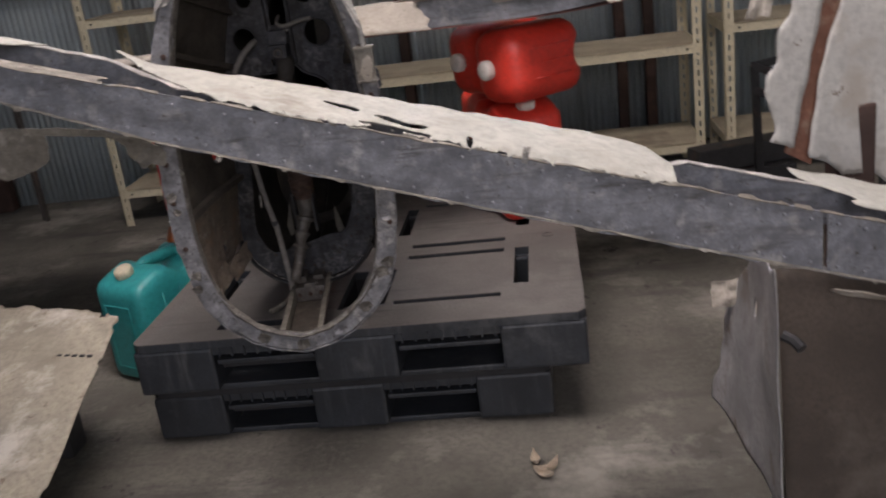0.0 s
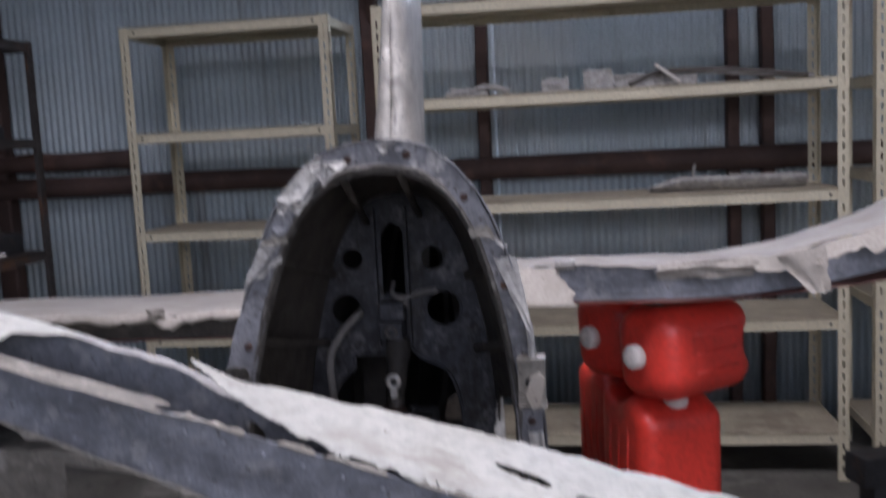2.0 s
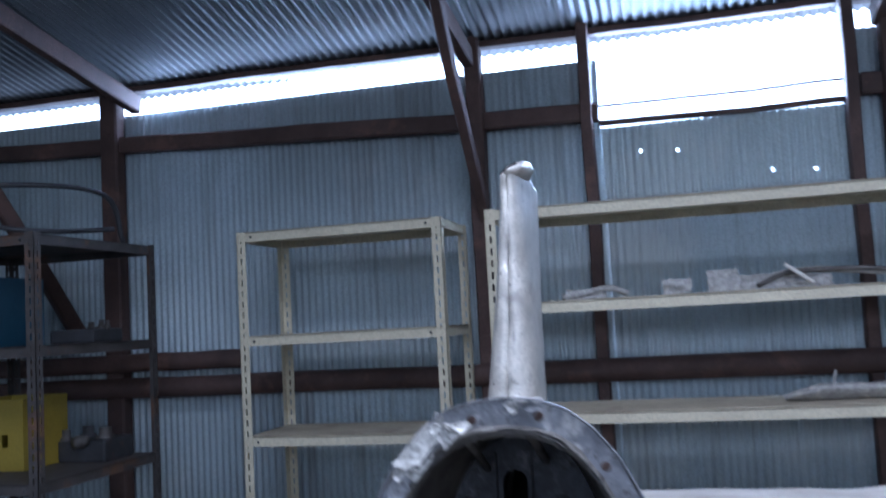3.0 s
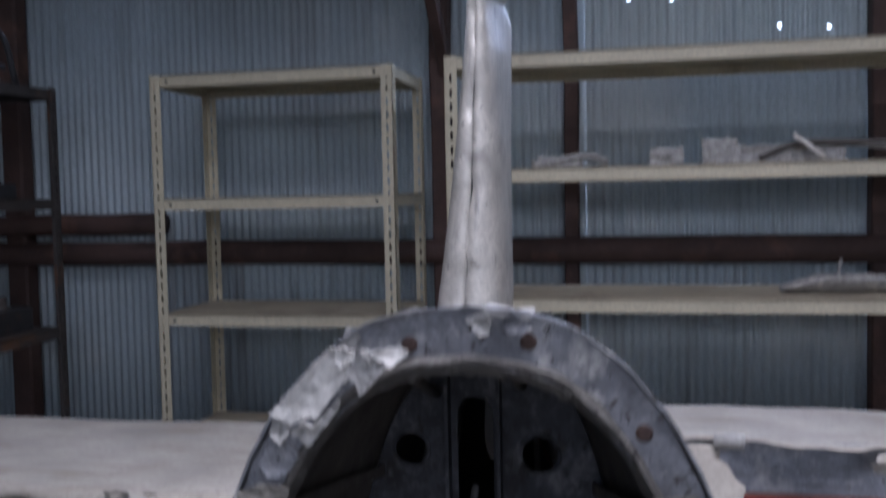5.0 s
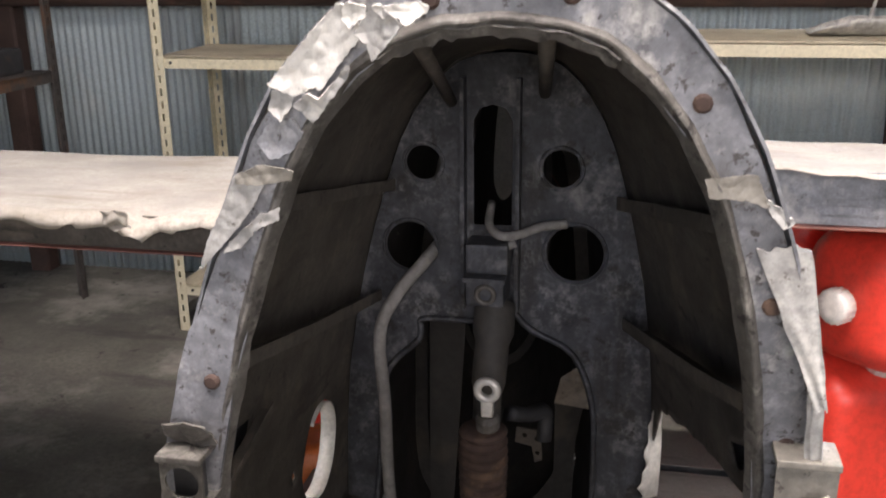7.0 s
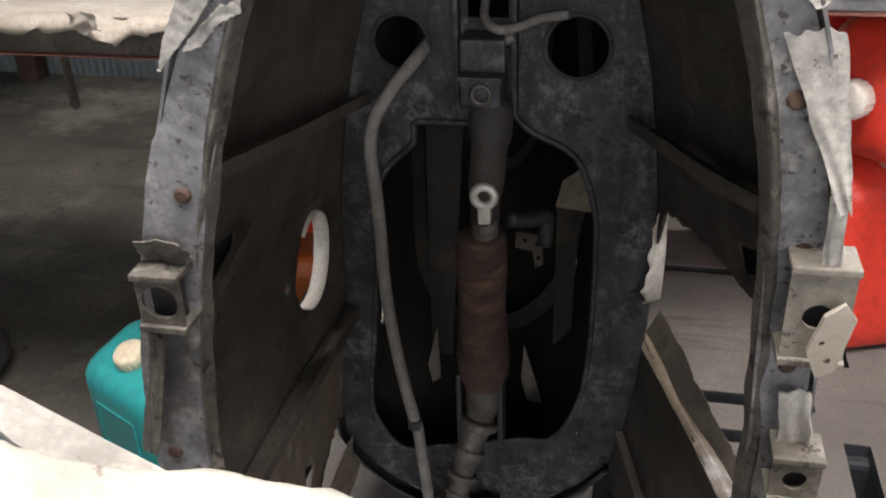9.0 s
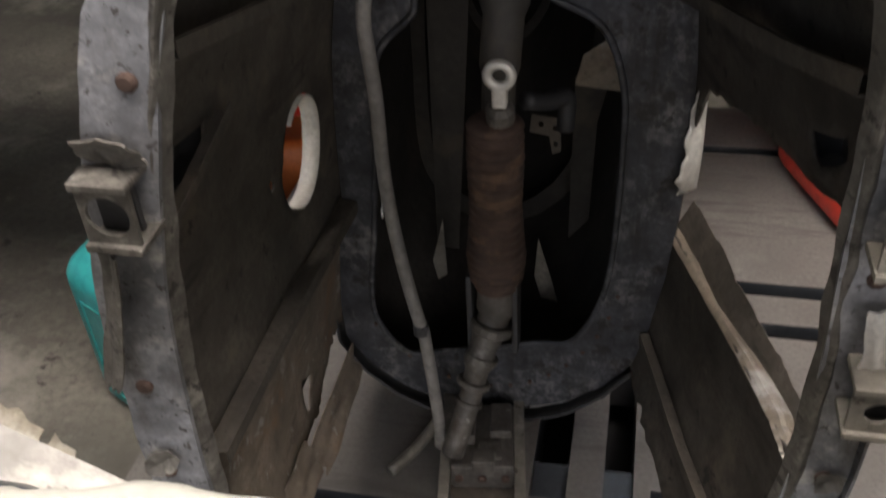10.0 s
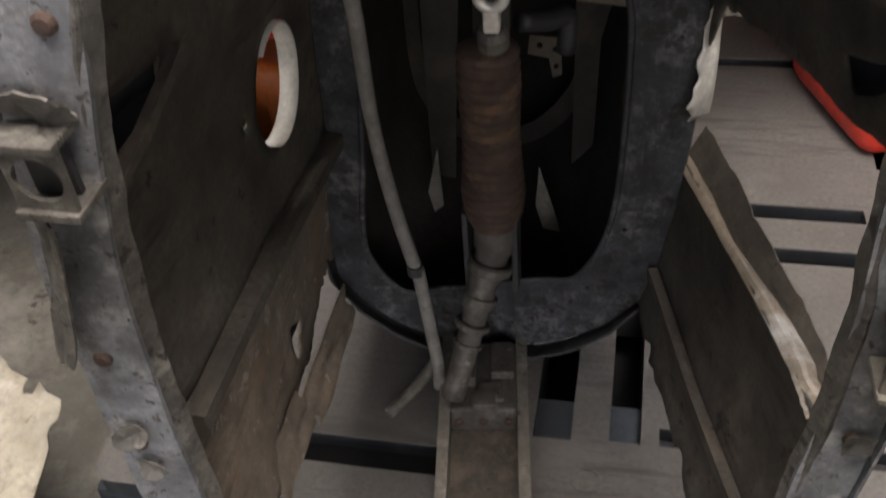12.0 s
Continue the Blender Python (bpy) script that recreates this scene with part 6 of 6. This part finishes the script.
def jerry_can(m, body, cap, label, L=0.33, W=0.165, Hc=0.30, cap_x=-0.10, label_frame=False, grip=True):
    """A moulded plastic can: local z up, long side along x; a handle on top, a cap at one end."""
    top = thing("jerry_can", label, "canister", "plastic canisters")
    bm = soft_box(L, W, Hc, 0.036 if grip else 0.058, 13)
    for v in bm.verts:
        z = v.co.z
        # hand hollow under the handle
        if grip and z > 0.55 * Hc:
            v.co.z -= 0.34 * max(0.0, -v.co.x - 0.03) * (z - 0.55 * Hc) / (0.45 * Hc)
        if grip and z > Hc - 0.07:
            k = math.exp(-((v.co.x - 0.045) / 0.06) ** 4)
            v.co.z -= 0.050 * k * (1 - (2 * v.co.y / W) ** 2 * 0.5)
        if not grip and z < 0.06:
            v.co.z += 0.030 * math.exp(-(v.co.x / 0.035) ** 4) * (1 - z / 0.06)
    shell = part("body", bm, body, top, smooth=True)
    if grip:
        bm = bmesh.new()
        tube(bm, smooth_path([(-0.045, 0, Hc - 0.03), (-0.03, 0, Hc - 0.012), (0.0, 0, Hc - 0.008), (0.045, 0, Hc - 0.008), (L / 2 - 0.06, 0, Hc - 0.010), (L / 2 - 0.035, 0, Hc - 0.03)], 5), 0.017, 12)
        part("handle", bm, body, shell, smooth=True)
    for s in (-1, 1):
        for k in range(3):
            bm = bmesh.new()
            x = L * (-0.2 + 0.2 * k)
            tube(bm, [(x, s * (W / 2 + 0.0012), 0.07), (x, s * (W / 2 + 0.0062), Hc * 0.5), (x, s * (W / 2 + 0.0012), Hc - 0.08)], 0.0022, 6)
            part("rib", bm, body, shell, smooth=True)
    if label_frame:
        for s in (-1, 1):
            bm = bmesh.new()
            q = [(-L / 2 - 0.0005, y, z) for y, z in ((-W * 0.26, 0.05), (W * 0.26, 0.05), (W * 0.26, Hc - 0.10), (-W * 0.26, Hc - 0.10))]
            tube(bm, q, 0.002, 6, False, True)
        part("label_frame", bm, body, shell)
    cap_m = pose(cap_x, 0, Hc - 0.006 - 0.34 * max(0.0, -cap_x - 0.03), 0, -19) if grip else pose(cap_x, 0, Hc - 0.004)
    bm = bmesh.new()
    lathe(bm, [(0.021, -0.01), (0.021, 0.006), (0.0265, 0.007), (0.0265, 0.028), (0.024, 0.031), (0.01, 0.0315)], cap_m, 24)
    cap_ob = part("cap", bm, cap, top, "ribbed screw cap", smooth=True)
    for k in range(16):
        bm = bmesh.new()
        a = 2 * math.pi * k / 16
        box(bm, (0.0255, -0.001, 0.008), (0.0278, 0.001, 0.027), cap_m @ pose(0, 0, 0, 0, 0, math.degrees(a)))
        part("ridge", bm, cap, cap_ob)
    top.matrix_world = m
    return top


jerry_can(pose(-1.095, 2.655, 0.0, 0, 0, 63), TEAL_PLASTIC, CREAM_CAP, "teal plastic jerry can with cream cap on the floor", 0.30, 0.20, 0.345, -0.092, True)
AX = (-0.76, -0.65, 0)
jerry_can(frame_of((0.185, 2.955, 0.765), AX, (0.1, 0, -1)), RED_PLASTIC, WHITE_CAP, "bright red jerry can lying on another, white cap outwards", 0.212, 0.185, 0.285, 0.0, False, False)
jerry_can(frame_of((0.090, 3.165, 0.765), AX, (0.1, 0, -1)), RED_PLASTIC, WHITE_CAP, "red jerry can lying on another in the shade", 0.212, 0.185, 0.285, 0.0, False, False)
jerry_can(pose(0.023, 2.936, 0.30, 0, 0, 110.5), RED_PLASTIC, WHITE_CAP, "red jerry can standing upright on the pallet", 0.262, 0.205, 0.352, -0.085)
jerry_can(pose(-0.060, 3.205, 0.30, 0, 0, 110.5), RED_PLASTIC, WHITE_CAP, "red jerry can standing upright on the pallet", 0.235, 0.165, 0.352, -0.085)
jerry_can(pose(-1.02, 2.985, 0.0, 0, 0, 20), ORANGE, WHITE_CAP, "orange jerry can standing on the floor behind the wreck", 0.28, 0.18, 0.375, -0.09)
jerry_can(pose(-1.02, 2.985, 0.378, 0, 0, 20), RED_PLASTIC, WHITE_CAP, "red jerry can standing on an orange one", 0.24, 0.17, 0.30, -0.08)


# ---- dark storage rack and its load ----
dark = rack(-3.15, -2.42, 3.66, 4.44, 1.76, (1.752, 1.35, 0.87, 0.43), "dark rusty slotted-angle rack loaded with workshop clutter", DARK_RACK, DARK_RACK)


def crate(lo, hi, mat, label):
    top = thing("crate", label, "crate")
    bm = bmesh.new()
    th = 0.006
    box(bm, lo, (hi[0], hi[1], lo[2] + th))
    box(bm, (lo[0], lo[1], lo[2] + th), (lo[0] + th, hi[1], hi[2]))
    box(bm, (hi[0] - th, lo[1], lo[2] + th), (hi[0], hi[1], hi[2]))
    box(bm, (lo[0] + th, hi[1] - th, lo[2] + th), (hi[0] - th, hi[1], hi[2]))
    part("tray", bm, mat, top)
    w = hi[0] - lo[0]
    wins = [[(x, z), (x + 0.03, z), (x + 0.03, z + 0.05), (x, z + 0.05)] for x in np.arange(lo[0] + 0.05, hi[0] - 0.05, 0.06) for z in (lo[2] + 0.09,)]
    bm = plate([[(lo[0] + th, lo[2] + th), (hi[0] - th, lo[2] + th), (hi[0] - th, hi[2]), (lo[0] + th, hi[2])]] + wins, th, lambda x, y, d: (x, lo[1] + d, y))
    part("front", bm, mat, top, "pierced front wall")
    bm = bmesh.new()
    box(bm, (lo[0] - 0.008, lo[1] - 0.008, hi[2] - 0.02), (hi[0] + 0.008, lo[1] - 0.0005, hi[2]), None, 0.002)
    part("rim", bm, mat, top)
    return top


crate((-2.98, 3.95, 0.875), (-2.71, 4.22, 1.15), YELLOW, "yellow plastic crate with pierced sides on the shelf")
crate((-3.10, 3.72, 1.355), (-2.72, 4.1, 1.62), BLUE, "blue plastic crate on the rack's shelf")


def lump(name, centre, size, seed, mat, label, category):
    """An irregular machine part: several turned and boxed bodies round a core."""
    top = thing(name, label, category)
    rng = random.Random(seed)
    c, s = Vector(centre), Vector(size)
    bm = bmesh.new()
    box(bm, c - Vector((s.x / 2, s.y / 2, 0)), c + Vector((s.x / 2, s.y / 2, s.z * 0.55)), None, 0.01)
    part("casing", bm, mat, top)
    for k in range(4):
        bm = bmesh.new()
        p = c + Vector((rng.uniform(-0.5, 0.5) * s.x, rng.uniform(-0.5, 0.2) * s.y, s.z * rng.uniform(0.4, 0.6)))
        r = min(s) * rng.uniform(0.12, 0.25)
        lathe(bm, [(r, 0), (r, s.z * 0.2), (r * 0.7, s.z * 0.22), (r * 0.7, s.z * 0.4)], Matrix.Translation(p) @ pose(0, 0, 0, rng.choice((0, 0, 80)), 0, rng.uniform(0, 360)), 14)
        part("boss", bm, rng.choice((mat, BARE_STEEL)), top, smooth=True)
    return top


lump("machine_part", (-2.62, 3.85, 0.434), (0.30, 0.28, 0.22), 3, DARK_STEEL, "dark greasy machine part lying on the low shelf", "machine part")
lump("machine_part", (-2.95, 3.95, 0.434), (0.26, 0.28, 0.25), 5, DARK_STEEL, "dark greasy machine part lying on the low shelf", "machine part")
lump("machine_part", (-2.56, 4.15, 1.354), (0.20, 0.2, 0.10), 6, DARK_STEEL, "small dark metal fittings heaped on the shelf", "machine part")
lump("machine_part", (-2.6, 4.25, 0.874), (0.22, 0.2, 0.16), 8, DARK_STEEL, "small dark metal fittings heaped on the shelf", "machine part")
frame_ob = thing("pipe_frame", "thin dark bent pipe frame on top of the rack", "pipe frame")
for k, pts in enumerate(([(-3.0, 3.8, 1.765), (-2.98, 3.8, 1.95), (-2.7, 3.9, 1.98), (-2.5, 4.2, 1.96), (-2.48, 4.3, 1.765)], [(-2.78, 3.85, 1.97), (-2.76, 3.85, 1.83), (-2.6, 4.0, 1.80), (-2.49, 4.25, 1.82)])):
    part("pipe", tube(bmesh.new(), smooth_path(pts, 6), 0.011, 8), DARK_STEEL, frame_ob, smooth=True)
cord = thing("hanging_cord", "thin pale cord hanging from the shelf edge", "cord")
part("strand", tube(bmesh.new(), smooth_path([(-2.66, 3.655, 1.35), (-2.66, 3.65, 1.15), (-2.68, 3.652, 1.0), (-2.70, 3.66, 0.88)], 6), 0.003, 6), GREY_RUBBER, cord)

# ---- scraps on the long rack ----
sh2, sh3 = 1.4145, 1.0345
for nm, pts, r, mat, lb in (
        ("bent_tube", [(0.04, 4.2, sh2 + 0.012), (0.14, 4.22, sh2 + 0.05), (0.26, 4.24, sh2 + 0.055), (0.40, 4.22, sh2 + 0.05), (0.66, 4.2, sh2 + 0.012)], 0.009, BARE_STEEL, "thin bent grey tube lying on the shelf"),
        ("bent_tube", [(-0.02, 4.3, sh2 + 0.012), (0.2, 4.32, sh2 + 0.06), (0.5, 4.3, sh2 + 0.035), (0.7, 4.28, sh2 + 0.012)], 0.012, DIRTY_SKIN, "bent grey pipe lying on the shelf"),
        ("thin_rod", [(0.13, 4.18, sh2 + 0.08), (0.22, 4.19, sh2 + 0.012)], 0.007, WHITE_CAP, "short pale rod leaning among scraps"),
        ("bent_tube", [(-0.63, 4.2, sh2 + 0.012), (-0.55, 4.2, sh2 + 0.02), (-0.46, 4.22, sh2 + 0.035), (-0.40, 4.24, sh2 + 0.012)], 0.012, DIRTY_SKIN, "short curved grey scrap on the shelf")):
    t = thing(nm, lb, "metal scrap", "scraps on the rack")
    part("rod", tube(bmesh.new(), smooth_path(pts, 6), r, 8), mat, t, smooth=True)
for c, su, sv, sd, z in (((-0.225, 4.2), 0.11, 0.06, 61, sh2), ((-0.07, 4.2), 0.12, 0.09, 62, sh2), ((-0.54, 4.2), 0.16, 0.04, 63, sh2), ((0.06, 4.22), 0.16, 0.06, 64, sh2), ((0.2, 4.25), 0.2, 0.05, 67, sh2)):
    t = thing("metal_scrap", "small crumpled grey sheet scrap on the shelf", "metal scrap", "scraps on the rack")
    scrap((c[0], c[1], z + sv * 0.42), (1, 0.1, 0), (0, 0.25, 1), su, sv, sd, DIRTY_SKIN, 0.014, 0.012, t)
t = thing("metal_strip", "long grey trough-like metal strip on the shelf", "metal scrap", "scraps on the rack")
bm = sheet(lambda u, v: (0.10 + 0.55 * u, 4.14 + 0.12 * v, sh3 + 0.004 + 0.045 * (2 * v - 1) ** 2 * min(1, 4 * u + 0.2) + 0.004 * wobble(u * 9, v * 4, 0, 1)), 40, 12, None, 0.003)
trough = part("trough", bm, DIRTY_SKIN, t, smooth=True)
part("prong", tube(bmesh.new(), [(0.255, 4.22, sh3 + 0.01), (0.262, 4.22, sh3 + 0.06), (0.27, 4.22, sh3 + 0.095)], 0.005, 6), DIRTY_SKIN, t)

# ---- floor clutter ----
t = thing("timber_offcut", "dark grimy timber offcuts stacked in front of the rack", "timber")
for a, b, w in (((0.62, 3.48, 0.245), (0.98, 3.60, 0.245), 0.085), ((0.66, 3.50, 0.10), (0.98, 3.55, 0.10), 0.2)):
    bm = bmesh.new()
    n = (Vector(b) - Vector(a)).length
    box(bm, (0, -0.05, -w / 2), (n, 0.05, w / 2), frame_of(a, (0, 0, 1), Vector(b) - Vector(a)), 0.006)
    part("offcut", bm, DARK_STEEL, t)
t = thing("trestle", "dark steel angle trestle standing on the floor", "trestle")
for a, b in (((0.80, 3.3, 0.60), (1.15, 3.1, 0.44)), ((0.80, 3.3, 0.52), (1.15, 3.1, 0.36)), ((0.82, 3.3, 0.0), (0.80, 3.3, 0.60)), ((1.15, 3.1, 0.0), (1.15, 3.1, 0.44)), ((0.80, 3.3, 0.6), (1.1, 3.6, 0.58))):
    part("bar", tube(bmesh.new(), [a, b], 0.017, 4), DARK_STEEL, t)
t = thing("sack", "crumpled white and red plastic sack on the floor", "sack")
for k, (c, s, mat) in enumerate((((-2.02, 2.98, 0.17), (0.15, 0.13, 0.19), SACK), ((-1.90, 2.88, 0.09), (0.12, 0.10, 0.09), SACK), ((-1.72, 2.84, 0.055), (0.06, 0.10, 0.055), DARK_STEEL))):
    bm = bmesh.new()
    bmesh.ops.create_icosphere(bm, subdivisions=4, radius=1.0)
    for v in bm.verts:
        p = v.co.copy()
        q = 1 + 0.22 * wobble(p.x + k, p.y, p.z, 2.2) + 0.1 * wobble(p.x, p.y + k, p.z, 6)
        v.co = Vector((c[0] + s[0] * p.x * q, c[1] + s[1] * p.y * q, max(0.002, c[2] + s[2] * p.z * q)))
    part("fold", bm, mat, t, smooth=True)
t = thing("dry_leaf", "small pale curled dry leaves on the concrete floor", "leaf")
for k, (x, y, a) in enumerate(((0.022, 1.965, 100), (0.045, 1.925, 20), (0.06, 1.935, 60), (0.04, 1.905, 150))):
    bm = sheet(lambda u, v: Matrix.Translation((x, y, 0.002)) @ pose(0, 0, 0, 0, 0, a) @ Vector(((u - 0.5) * 0.05, (v - 0.5) * 0.022 * math.sin(3.14 * min(1, u + 0.05)), 0.012 * (2 * u - 1) ** 2 + 0.010 * (2 * v - 1) ** 2)), 8, 5, None, 0.0008)
    part("leaf", bm, LEAF, t)
